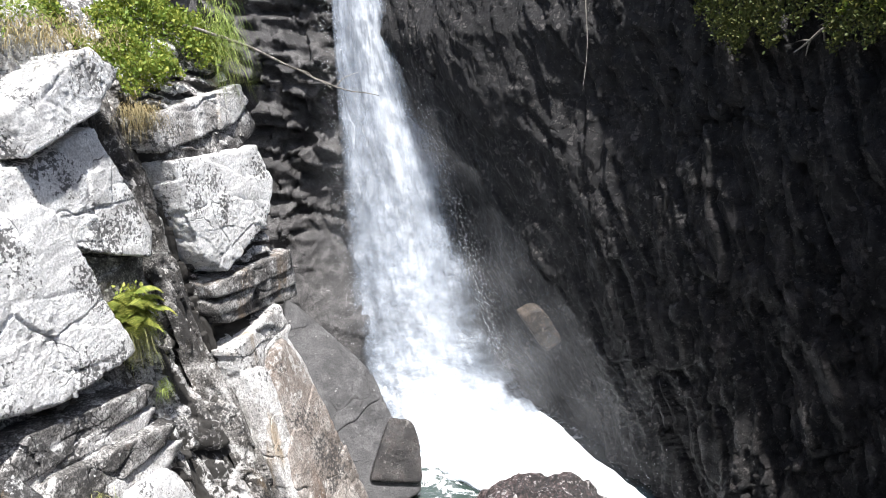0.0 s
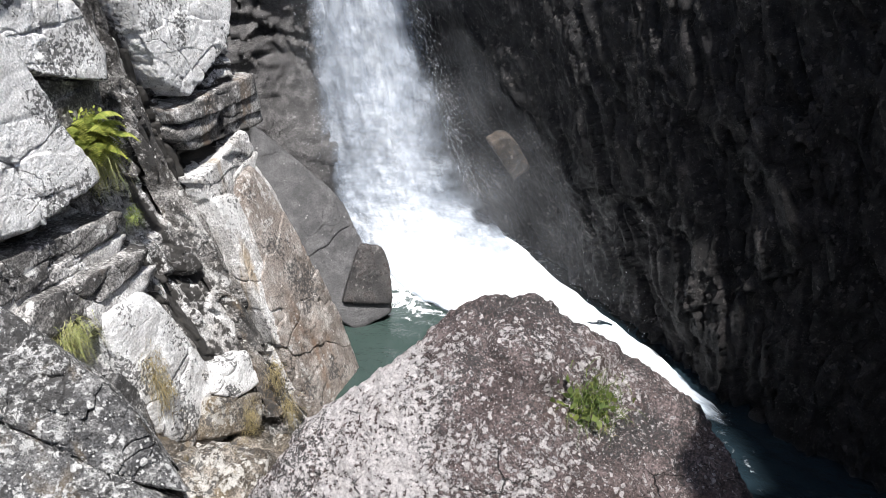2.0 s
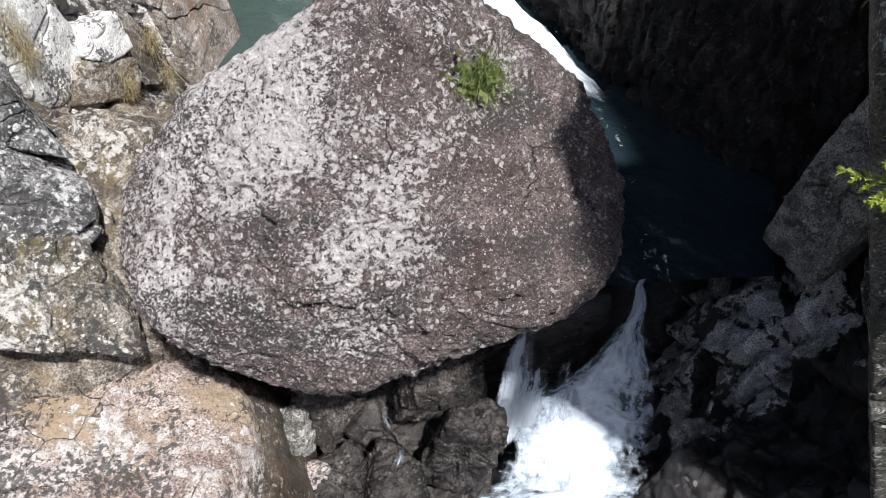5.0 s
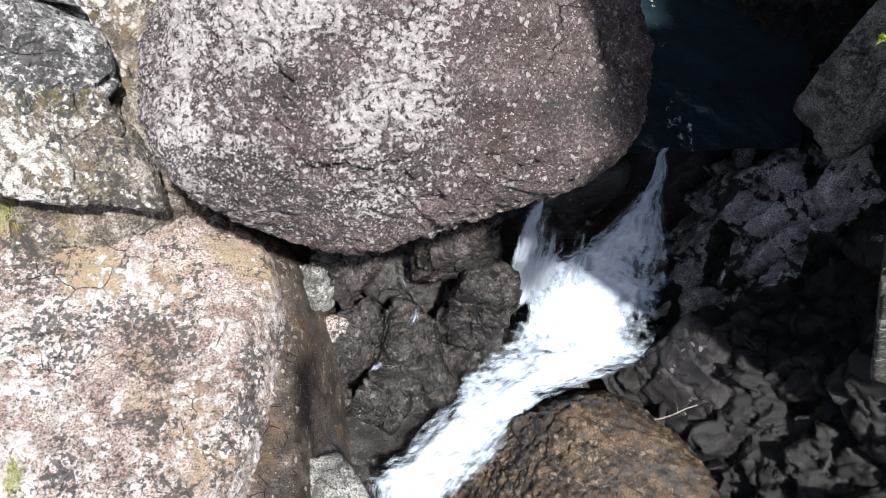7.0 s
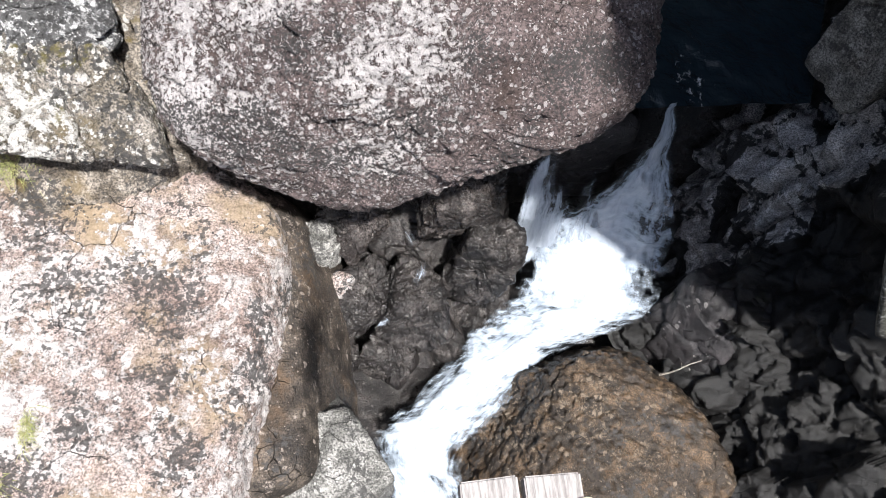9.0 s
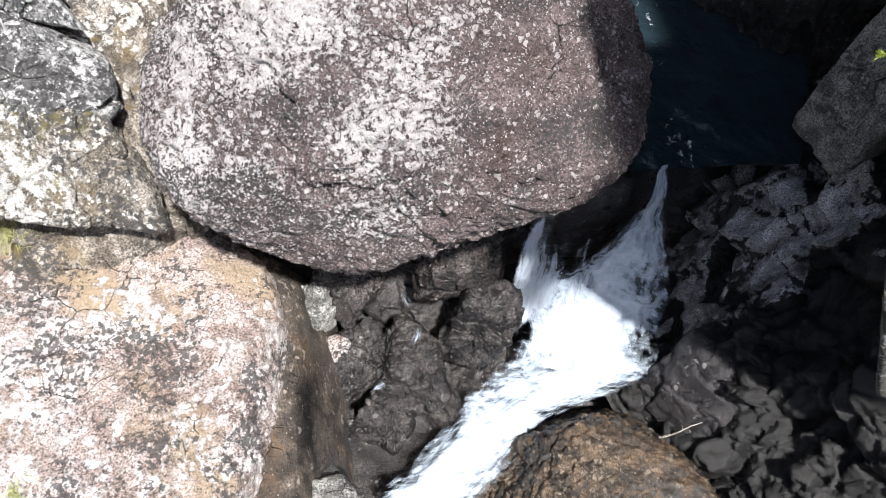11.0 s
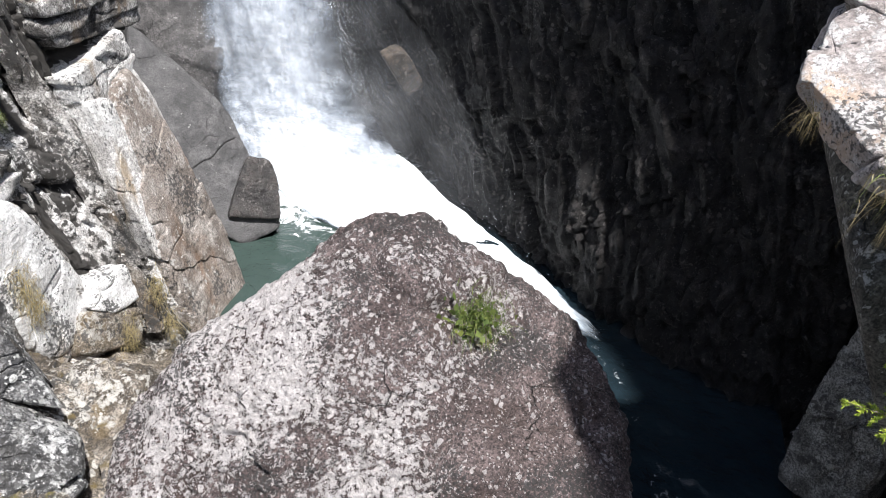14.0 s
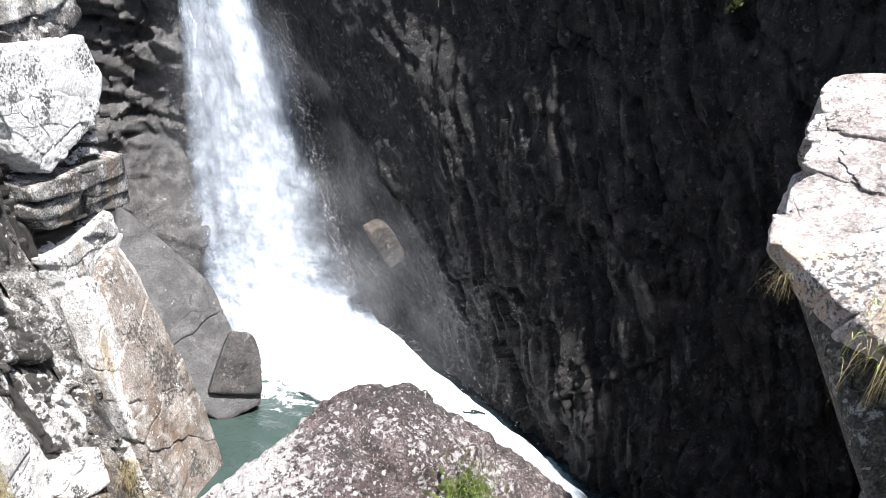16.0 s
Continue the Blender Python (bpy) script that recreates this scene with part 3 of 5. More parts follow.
WHITE_BLOCK = ((-0.32, 2.60), (0.25, 0.50), (1.07, 0.36), (1.45, 0.78), (1.63, 2.30), (1.32, 2.60), (0.39, 2.64))
cliff_block(WHITE_BLOCK, -0.02, 0.36, 401, WHITE)
cliff_block(((-1.0, 2.66), (-0.75, 0.35), (-0.35, 0.2), (-0.25, 0.5), (-0.5, 2.62)), -0.08, 0.36, 402, PALE, 6)
cliff_block(((-0.72, 2.62), (-0.35, 0.22), (0.1, 0.25), (0.2, 0.7), (-0.36, 2.58)), -0.1, 0.34, 403, LAYER, 6)
cliff_block(((-1.8, 4.9), (-2.1, 3.5), (-1.62, 3.1), (-1.42, 3.4), (-1.3, 4.9)), 0.12, 0.5, 404, WHITE, 6)
cliff_block(((-1.25, 5.2), (-1.2, 3.7), (0.45, 3.38), (0.66, 3.5), (-0.02, 4.62), (-0.6, 5.2)), 0.02, 0.36, 405, WHITE, 7, (0.05, -0.12))
cliff_block(((-0.05, 4.6), (0.6, 3.5), (0.95, 3.7), (0.85, 4.3)), -0.12, 0.30, 406, LAYER, 6, (0.3, 0))
cliff_block(((-0.9, 7.2), (-0.75, 5.0), (-0.24, 4.62), (1.95, 4.42), (1.95, 4.8), (1.35, 5.9), (1.2, 7.2)), 0.08, 0.42, 407, WHITE, 7, (-0.04, 0.03))
for k, (s, w) in enumerate(((1.9, 5.1), (2.2, 5.2), (2.5, 5.15), (2.8, 5.2))):
    cliff_block(((s + 0.25, w - 0.75), (s - 0.15, w + 0.2), (s - 0.5, w + 1.2), (s - 0.3, w + 1.9), (s - 0.05, w + 1.4), (s + 0.42, w - 0.4)), 0.02 - 0.10 * (k % 2) + 0.06 * k, 0.34, 410 + k, (LAYER, PALE)[k % 2], 6, (0.15, 0.0), 0.2)
for k, (s, w, long) in enumerate(((1.75, 1.0, 1.7), (2.05, 1.0, 1.75), (2.3, 1.0, 1.6))):
    cliff_block(((s + 0.5, w - 0.6), (s - 0.1, w + long - 0.1), (s + 0.15, w + long - 0.1), (s + 0.9, w - 0.55)), 0.0 - 0.05 * k, 0.26, 420 + k, LAYER, 6, (0.12, 0), 0.2)
# the long smooth rib that dives into the pool, its pale outer layer, and the white knobs below the fern
RIB_OUT, KNOB_OUT = (0.86, -0.383, 0.337), (0.902, -0.366, 0.229)


def cliff_slab(corners, up, thick, seed, material, blunt=16, rough=0.02, facet=0.06, sub=7):
    v, f = tilted_slab(corners, up, thick, seed, rough, 0.03, facet, sub, blunt)
    return mesh_object("block", v, f, material, cliff_sunny)


cliff_slab(((-3.23, 10.93, -4.79), (-2.71, 12.34, -4.51), (-2.44, 12.44, -5.07), (-1.78, 12.59, -6.60), (-1.32, 12.66, -7.71), (-0.95, 12.49, -8.83), (-0.59, 12.14, -10.15), (-1.37, 10.47, -10.06), (-2.12, 10.18, -8.46), (-2.37, 10.60, -7.35), (-2.81, 10.86, -5.92)), RIB_OUT, 0.9, 432, RIB, 14, 0.03, 0.08, 8)
cliff_slab(((-3.21, 10.90, -4.70), (-2.95, 11.38, -4.81), (-2.61, 11.38, -5.67), (-2.08, 11.09, -7.36), (-2.30, 10.69, -7.26), (-2.76, 10.86, -5.89)), RIB_OUT, 0.3, 433, PALE, 30, 0.015, 0.03)
cliff_slab(((-4.10, 8.20, -5.14), (-3.74, 9.01, -5.19), (-3.49, 9.30, -5.64), (-3.09, 9.53, -6.64), (-2.90, 9.48, -7.36), (-3.05, 8.92, -7.65), (-3.36, 8.36, -7.40), (-3.63, 8.17, -6.74), (-3.85, 8.22, -5.95)), KNOB_OUT, 0.6, 430, WHITE, 12, 0.03, 0.05, 8)
cliff_slab(((-2.97, 9.45, -6.80), (-2.64, 10.08, -6.93), (-2.44, 9.99, -7.59), (-2.62, 9.63, -7.53), (-2.93, 9.24, -7.16)), RIB_OUT, 0.4, 435, WHITE, 12, 0.03)
cliff_slab(((-3.00, 9.17, -7.16), (-2.44, 9.98, -7.70), (-2.43, 9.62, -8.17), (-2.98, 8.77, -7.69)), RIB_OUT, 0.4, 436, GULLY, 10, 0.04)
cliff_block(((2.8, 2.75), (2.9, 1.3), (3.5, 1.2), (3.75, 2.0), (3.5, 2.8)), -0.1, 0.36, 434, PALE, 7, facet=0.12)
cliff_block(((3.6, 5.7), (4.7, 5.8), (5.8, 5.6), (6.2, 6.4), (5.2, 7.2), (4.0, 6.8)), 0.15, 0.4, 431, GREY, 7)


def cliff_rib(rows, seed, rise=0.2):
    """A long narrow rib down the cliff. Rows of metres down, middle across and half its width."""
    line = spread(rows, 420)
    c = np.linspace(-1, 1, 36)
    down, across = np.repeat(line[:, 0], 36), np.repeat(line[:, 1], 36) + np.tile(c, 420) * np.repeat(line[:, 2], 36)
    edge = np.tile(np.abs(c), 420)
    flat = np.stack([down, across, np.zeros_like(down)], 1)
    across = across + 0.05 * fbm(flat, 1.2, 4, seed)
    long = flat * np.array((0.35, 3.2, 1))
    h = -0.12 + 0.2 * np.maximum(down - 2.6, 0) + rise * (1 - edge ** 5) * (1 + 0.35 * fbm(flat, 0.8, 3, seed + 1))
    border, who, tilt = cells(long + 0.15 * np.stack([fbm(flat, 1.5, 3, seed + 2 + k) for k in range(3)], 1), 2.4, seed + 5)
    h += (who - 0.5) * 0.11 + 0.10 * tilt - 0.06 * np.exp(-border / 0.03) + 0.03 * fbm(long, 3.0, 4, seed + 6)
    return mesh_object("rib", cliff_point(down, across, h), grid_faces(420, 36), RIBBON, cliff_sunny)


cliff_rib(((-2.0, 3.15, 0.26), (-1.0, 3.02, 0.24), (0.0, 3.0, 0.22), (1.0, 3.06, 0.24), (2.0, 3.14, 0.22), (3.2, 3.22, 0.26), (4.2, 3.36, 0.26), (5.1, 3.48, 0.24), (5.9, 3.75, 0.2), (6.7, 4.1, 0.2)), 451)
cliff_rib(((-0.6, 4.8, 0.16), (0.4, 4.73, 0.15), (1.4, 4.63, 0.14), (2.4, 4.53, 0.15), (3.3, 4.5, 0.17), (4.3, 4.6, 0.12), (5.0, 4.78, 0.1)), 471, 0.24)


# ---- overhanging dark wall on the shaded side ----
def shaded_line(k):
    """Plan of the shaded wall's foot, k metres along from the fall to the bridge."""
    return spread(((-3.2, 22.5), (0.2, 20.6), (1.9, 19.0), (3.5, 16.4), (4.8, 13.6), (6.0, 11.4), (7.4, 9.4), (9.2, 7.6), (11.5, 4.0), (13, -2)), k)


def build_shaded_cliff():
    nu, nv = 620, 460
    foot = shaded_line(nu)
    z1 = np.linspace(-11.0, 11.0, nv)
    along = np.concatenate([[0], np.cumsum(np.linalg.norm(np.diff(foot, axis=0), axis=1))])
    a, z = np.repeat(along, nv), np.tile(z1, nu)
    side = np.gradient(foot, axis=0)
    side = np.stack([side[:, 1], -side[:, 0]], 1)
    side = np.repeat(side / np.linalg.norm(side, axis=1, keepdims=True), nv, axis=0)      # into the gorge
    side = -side if side[nu * nv // 2, 0] > 0 else side
    slope = 0.27 - 0.175 * step01(a, 6.5, 12.0)
    lean = slope * (np.minimum(z, 0.6) + 9) - 0.9 * np.maximum(z - 2.4, 0)
    flat = np.stack([a + 0.27 * z, z, np.zeros_like(a)], 1)
    h = 0.35 * fbm(flat, 0.22, 4, 12)
    # flakes that hang down the wall
    bent = np.stack([a * 1.5 + 0.42 * z, z * 0.42, np.zeros_like(a)], 1) + 0.2 * np.stack([fbm(flat, 0.9, 3, 60 + k) for k in range(3)], 1)
    calm = 1 - step01(a, 8.5, 12.5)
    border, who, tilt = cells(bent, 0.75, 15)
    h += ((who - 0.5) * 0.35 + 0.55 * tilt - 0.12 * np.exp(-border / 0.03)) * (0.65 - 0.35 * calm)
    border, who, tilt = cells(bent, 2.3, 16)
    h += ((who - 0.5) * 0.18 + 0.3 * tilt - 0.06 * np.exp(-border / 0.02)) * (1 - 0.75 * calm)
    border, who, tilt = cells(bent, 6.0, 17)
    h += ((who - 0.5) * 0.07 + 0.1 * tilt) * (1 - 0.6 * calm) + 0.05 * fbm(flat, 3.0, 4, 18)
    p = np.stack([np.repeat(foot[:, 0], nv), np.repeat(foot[:, 1], nv), z], 1)
    p[:, :2] += side * (lean + h)[:, None]
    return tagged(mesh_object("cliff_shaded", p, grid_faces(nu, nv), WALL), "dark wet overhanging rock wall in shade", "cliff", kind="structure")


cliff_shaded = build_shaded_cliff()


def build_back_cliff():
    nu, nv = 340, 300
    x1, z1 = np.linspace(-7, 2, nu), np.linspace(-11, 8, nv)
    x, z = [q.ravel() for q in np.meshgrid(x1, z1, indexing="ij")]
    flat = np.stack([x, z, np.zeros_like(x)], 1)
    y = 19.4 + 0.10 * (z + 4) - 0.35 * np.maximum(-1.2 - x, 0) + 0.3 * fbm(flat, 0.4, 4, 41)
    bent = np.stack([x * 0.6, z * 1.3 + 0.25 * x, np.zeros_like(x)], 1) + 0.05 * np.stack([fbm(flat, 1.0, 3, 45 + k) for k in range(3)], 1)
    high = step01(z, -5.0, -4.0)
    border, who, tilt = cells(bent, 0.9, 42)
    y += ((who - 0.5) * 0.5 + 1.6 * tilt + 0.1 * np.exp(-border / 0.02)) * (0.15 + 0.85 * high)
    border, who, tilt = cells(bent, 2.6, 43)
    y += ((who - 0.5) * 0.12 + 0.6 * tilt) * (0.1 + 0.9 * high) + 0.03 * fbm(flat, 3, 4, 44)
    y -= 0.9 * (1 - step01(z, -6.0, -3.8)) * (1 - step01(x, -2.2, -1.0))          # a smooth shoulder low down beside the fall
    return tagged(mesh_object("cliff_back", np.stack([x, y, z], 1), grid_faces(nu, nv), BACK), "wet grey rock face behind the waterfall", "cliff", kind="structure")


cliff_back = build_back_cliff()

# ---- the great boulder wedged over the stream ----
BOULDER_AT = (1.0, 6.10, -6.58)
FACING = (43.8, -5.27, -6.91)
v, f = rock_shape(BOULDER_AT, FACING, [((-0.567, 0.824, 0), 2.14), ((0.2, 0.98, 0.0), 2.5), ((0.42, 0.907, 0.1), 2.52), ((0.88, 0.47, 0), 2.68),
                  ((1, -0.1, 0), 2.95), ((0.85, -0.53, 0), 2.75), ((0.44, -0.898, 0), 2.1), ((-0.2, -0.98, 0), 2.62), ((-0.65, -0.76, 0), 2.85),
                  ((-1, 0, 0), 2.9), ((-0.87, 0.5, 0), 2.65), ((0, 0, 1), 2.2), ((0.5, 0.3, 0.8), 2.35), ((-0.5, 0.2, 0.85), 2.35), ((0, -0.6, 0.8), 2.3),
                  ((0, 0, -1), 2.4)], blunt=14, sub=8, rough=0.045, crack=0.05, crack_scale=0.6, seed=3, grain=0.03, squash=(0.945, 0.92, 0.95), facet=0.12, flakes=((0.05, 2.2), (0.035, 5.0), (0.02, 11.0)))
for spot, radius, rise in (((1.25, 7.1, -4.45), 0.42, 0.17), ((1.8, 6.9, -4.7), 0.3, -0.10), ((1.55, 6.3, -4.85), 0.25, -0.06), ((2.0, 6.25, -5.05), 0.3, -0.08), ((2.5, 6.0, -5.4), 0.35, 0.07)):
    v = v + np.outer(rise * np.exp(-np.sum((v - np.array(spot)) ** 2, axis=1) / radius ** 2), (-0.1, -0.3, 0.95))
# the knobbed cap at its top, set off by a crease
sight = v / np.linalg.norm(v, axis=1, keepdims=True)
cap = sight - np.array((0.185, 0.815, -0.549))
cap = np.linalg.norm(cap * np.array((0.8, 1.0, 1.0)), axis=1) + 0.012 * fbm(v, 2.5, 4, 333)
front = (v[:, 2] > -6.6) & (v[:, 1] < 8.5)
v = v + np.outer(np.where(front, 0.09 * (1 - step01(cap, 0.055, 0.075)) - 0.07 * np.exp(-((cap - 0.072) / 0.006) ** 2), 0), (0.0, -0.45, 0.9))
boulder_verts = v
tagged(mesh_object("boulder", v, f, BROWN), "huge rounded brown boulder blotched with pale lichen", "boulder")

# ---- the speckled buttress beside it, the tan whaleback below, and other stones ----
buttress = tagged(new("rock_buttress"), "grey rock buttress speckled with white lichen", "rock")
for name, corners, up, thick, seed in (("upper_block", ((-5.32, 7.41, -3.69), (-4.41, 7.25, -4.38), (-3.67, 7.07, -5.01), (-2.99, 6.87, -5.62), (-2.77, 6.68, -5.96), (-2.5, 6.5, -6.35), (-3.6, 6.35, -5.9), (-5.2, 6.5, -4.8)), (0.38, -0.7, 0.6), 0.9, 281),
                                       ("lower_block", ((-5.2, 6.6, -4.7), (-3.6, 6.45, -5.8), (-2.43, 6.53, -6.32), (-2.3, 6.21, -6.74), (-2.45, 5.79, -7.15), (-3.25, 5.3, -7.3), (-4.9, 5.0, -6.9)), (0.3, -0.7, 0.65), 0.9, 282)):
    v, f = tilted_slab(corners, up, thick, seed, 0.03, 0.05, 0.12, 8, 20, None, ((0.05, 2.6), (0.03, 7.0)))
    mesh_object(name, v, f, GREY, buttress)
v, f = tilted_slab(((-4.59, 5.79, -6.44), (-3.48, 5.86, -6.67), (-2.40, 5.98, -6.87), (-2.14, 5.47, -7.28), (-1.68, 4.93, -7.76), (-1.73, 4.64, -7.95), (-2.15, 4.65, -7.84), (-2.99, 4.67, -7.61), (-4.27, 4.60, -7.34)), (0.2, -0.55, 0.8), 0.7, 283, 0.05, 0.08, 0.2, 8, 12, None,
                   ((0.07, 2.4), (0.045, 6.0)))
tagged(mesh_object("mottled_rock", v, f, MOTTLED), "mottled mossy rock slope between the boulders", "rock")
v, f = rock_shape((-2.9, 2.7, -11.0), (0, 0, 0), [((0.04, 0, 1), 2.25), ((-0.3, 0.1, 1), 2.7), ((1, -0.2, 0.25), 2.35), ((1, 0.2, 0), 2.65), ((0.55, 0.84, 0.12), 3.3), ((0, 1, 0.1), 3.5), ((-1, 0, 0), 3.2),
                  ((0, -1, 0.2), 3.2), ((0, 0, -1), 2.0)], blunt=16, sub=8, rough=0.03, crack=0.02, crack_scale=0.7, seed=12, facet=0.05, grain=0.025, flakes=((0.025, 3.0), (0.02, 8.0)))
tagged(mesh_object("rounded_rock", v, f, TAN), "smooth tan rock with rusty stains beside stream", "rock")
v, f = rock_shape((4.0, 2.0, -12.2), (0, 0, 20), [((0, 0, 1), 1.2), ((-0.6, 0.5, 0.5), 1.3), ((1, 0, 0.2), 1.7), ((0.2, 1, 0.2), 1.5), ((0.6, 0.6, 0.5), 1.45), ((-1, -0.2, 0.3), 1.9), ((0, -1, 0.2), 1.8), ((0, 0, -1), 1.2)],
                  blunt=9, sub=7, rough=0.06, crack=0.02, crack_scale=1.6, seed=17, facet=0.1, grain=0.04, flakes=((0.05, 2.6), (0.04, 7.0)))
tagged(mesh_object("rock", v, f, RUST), "wet brown rock in the stream", "rock")
v, f = rock_shape((-2.9, 2.7, -11.4), (0, 0, 0), [((0.1, 0, 1), 2.1), ((1, 0, 0.45), 2.95), ((1, 0.1, -0.1), 3.2), ((0.5, 0.85, 0.2), 3.65), ((0, 1, 0), 3.6), ((-1, 0, 0), 3.2),
                  ((0.3, -1, 0.1), 2.2), ((0, 0, -1), 2.0)], blunt=20, sub=7, rough=0.03, crack=0.015, crack_scale=0.7, seed=20)
tagged(mesh_object("rock", v, f, FLANK), "smooth wet brown rock flank beside stream, darkened for its shade", "rock")


def build_gully():
    """The stained gully between cliff and boulder."""
    nu, nv = 220, 160
    y, k = [q.ravel() for q in np.meshgrid(np.linspace(5.4, 12.4, nu), np.linspace(0, 1, nv), indexing="ij")]
    right = np.interp(y, (5.4, 7, 9, 10.5, 12.4), (-1.5, -1.3, -0.9, -0.95, -1.2))
    across, drop = np.minimum(k / 0.7, 1), np.maximum(k - 0.7, 0) / 0.3
    left = np.interp(y, (5.4, 7, 8.5, 12.4), (-1.95, -2.4, -4.6, -5.0))
    x = left + (right - left) * across + 0.25 * drop
    z = -7.05 - 0.56 * np.maximum(y - 6.5, 0) + 0.3 * (right - x) * (across < 1) - 3.0 * drop ** 1.5
    p = np.stack([x, y, z], 1)
    ridge = fbm(p * np.array((1.8, 0.45, 0.7)), 1.3, 5, 161)
    border, who, tilt = cells(p + 0.2 * ridge[:, None], 1.3, 162)
    h = 0.28 * ridge + (who - 0.5) * 0.25 + 0.4 * tilt - 0.1 * np.exp(-border / 0.03) + 0.04 * fbm(p, 4, 4, 163)
    p += np.outer(h, (0.5, -0.2, 0.8))
    return tagged(mesh_object("rock_gully", p, grid_faces(nu, nv), GULLY), "brown stained rock gully beside the boulder", "rock", kind="structure")


build_gully()
v, f = rock_shape((-2.35, 6.2, -9.0), FACING, [((1, 0.1, 0.2), 1.0), ((-1, 0, 0), 1.3), ((0, 1, 0), 2.4), ((0, -1, 0.2), 1.5), ((0.25, 0, 1), 1.05), ((0, 0, -1), 1.5), ((0.5, -0.5, 0.7), 1.15)], blunt=16, sub=7, rough=0.09, crack=0.08,
                  crack_scale=1.3, seed=18, facet=0.4, grain=0.04)
tagged(mesh_object("rock", v, f, GULLY), "brown stained rock wedged beside the boulder", "rock")
v, f = rock_shape((-0.46, 1.71, -10.86), (0, 0, 30), box_planes(0.8, 0.95, 0.9, [((0.5, 0.7, 0.5), 0.9), ((-0.7, 0.6, 0.4), 0.85)]), blunt=26, sub=6, rough=0.06, crack=0.03, seed=21, facet=0.15)
tagged(mesh_object("rock", v, f, PALEGREY), "pale angular rock at the stream's edge", "rock")
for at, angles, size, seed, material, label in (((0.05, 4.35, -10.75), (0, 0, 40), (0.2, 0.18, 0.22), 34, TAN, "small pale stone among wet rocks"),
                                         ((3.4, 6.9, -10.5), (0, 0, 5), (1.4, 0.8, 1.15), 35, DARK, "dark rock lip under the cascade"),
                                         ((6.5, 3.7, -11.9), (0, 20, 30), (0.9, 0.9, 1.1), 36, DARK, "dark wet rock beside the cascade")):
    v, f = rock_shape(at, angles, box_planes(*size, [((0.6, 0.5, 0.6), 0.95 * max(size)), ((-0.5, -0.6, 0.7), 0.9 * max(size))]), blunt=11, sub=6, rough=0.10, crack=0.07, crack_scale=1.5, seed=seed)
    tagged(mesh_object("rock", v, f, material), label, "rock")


def build_step():
    """The wet rock step under the boulder, down which the stream drops."""
    nu, nv = 200, 200
    x, k = [q.ravel() for q in np.meshgrid(np.linspace(-1.4, 3.0, nu), np.linspace(0, 1, nv), indexing="ij")]
    flat = np.stack([x, k * 4, np.zeros_like(x)], 1)
    p = np.stack([x, 6.8 - 3.2 * k ** 1.1 + 0.25 * np.sin(x * 2.1) + 0.5 * step01(x, 1.2, 2.6), -9.3 - 3.5 * k ** 0.9], 1)
    bent = flat + 0.06 * np.stack([fbm(flat, 0.9, 3, 245 + j) for j in range(3)], 1)
    border, who, tilt = cells(bent, 0.75, 242)
    h = (who - 0.5) * 0.5 + 0.45 * tilt - 0.12 * np.exp(-border / 0.05)
    border, who, tilt = cells(bent, 2.6, 243)
    h += (who - 0.5) * 0.10 + 0.12 * tilt - 0.04 * np.exp(-border / 0.02)
    h += 0.12 * fbm(flat, 1.0, 6, 249)
    p += np.outer(h, (0, -0.7, 0.7))
    return tagged(mesh_object("rock_step", p, grid_faces(nu, nv), WET_SHADE), "wet rock step under the boulder, darkened for shade", "rock", kind="structure")


build_step()


# The wet ones among these carry the boulder's shade in their colour.
for at, size, turn, seed, material, label in (((-0.45, 4.75, -10.5), (0.42, 0.35, 0.6), 20, 251, PALEGREY, "grey rock wedged beside the trickle"), ((0.35, 5.2, -10.0), (0.5, 0.45, 0.55), 50, 252, UNDER, "wet brown rock under the boulder, darkened for shade"),
                                              ((1.9, 5.35, -10.0), (0.55, 0.4, 0.75), 10, 253, UNDER, "wet brown rock under the boulder, darkened for shade"), ((2.35, 4.75, -11.0), (0.4, 0.45, 0.8), 70, 254, WET_SHADE, "dark wet rock beside the cascade"),
                                              ((0.3, 4.3, -11.3), (0.6, 0.45, 0.5), 35, 255, WET_SHADE, "dark wet rock in the stream"), ((1.25, 4.2, -11.35), (0.55, 0.5, 0.6), 80, 256, WET_SHADE, "dark wet rock in the stream"),
                                              ((-0.3, 3.6, -11.9), (0.55, 0.5, 0.6), 15, 257, WET_SHADE, "dark wet rock in the stream"), ((0.9, 3.7, -12.1), (0.5, 0.45, 0.4), 60, 258, WET_SHADE, "dark wet rock in the stream")):
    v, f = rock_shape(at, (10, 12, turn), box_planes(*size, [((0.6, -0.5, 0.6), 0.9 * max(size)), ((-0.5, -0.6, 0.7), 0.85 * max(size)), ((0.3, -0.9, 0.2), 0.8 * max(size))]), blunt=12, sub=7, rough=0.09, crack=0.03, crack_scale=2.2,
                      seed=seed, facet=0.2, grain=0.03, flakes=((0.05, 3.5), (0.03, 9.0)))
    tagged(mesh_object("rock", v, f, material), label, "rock")


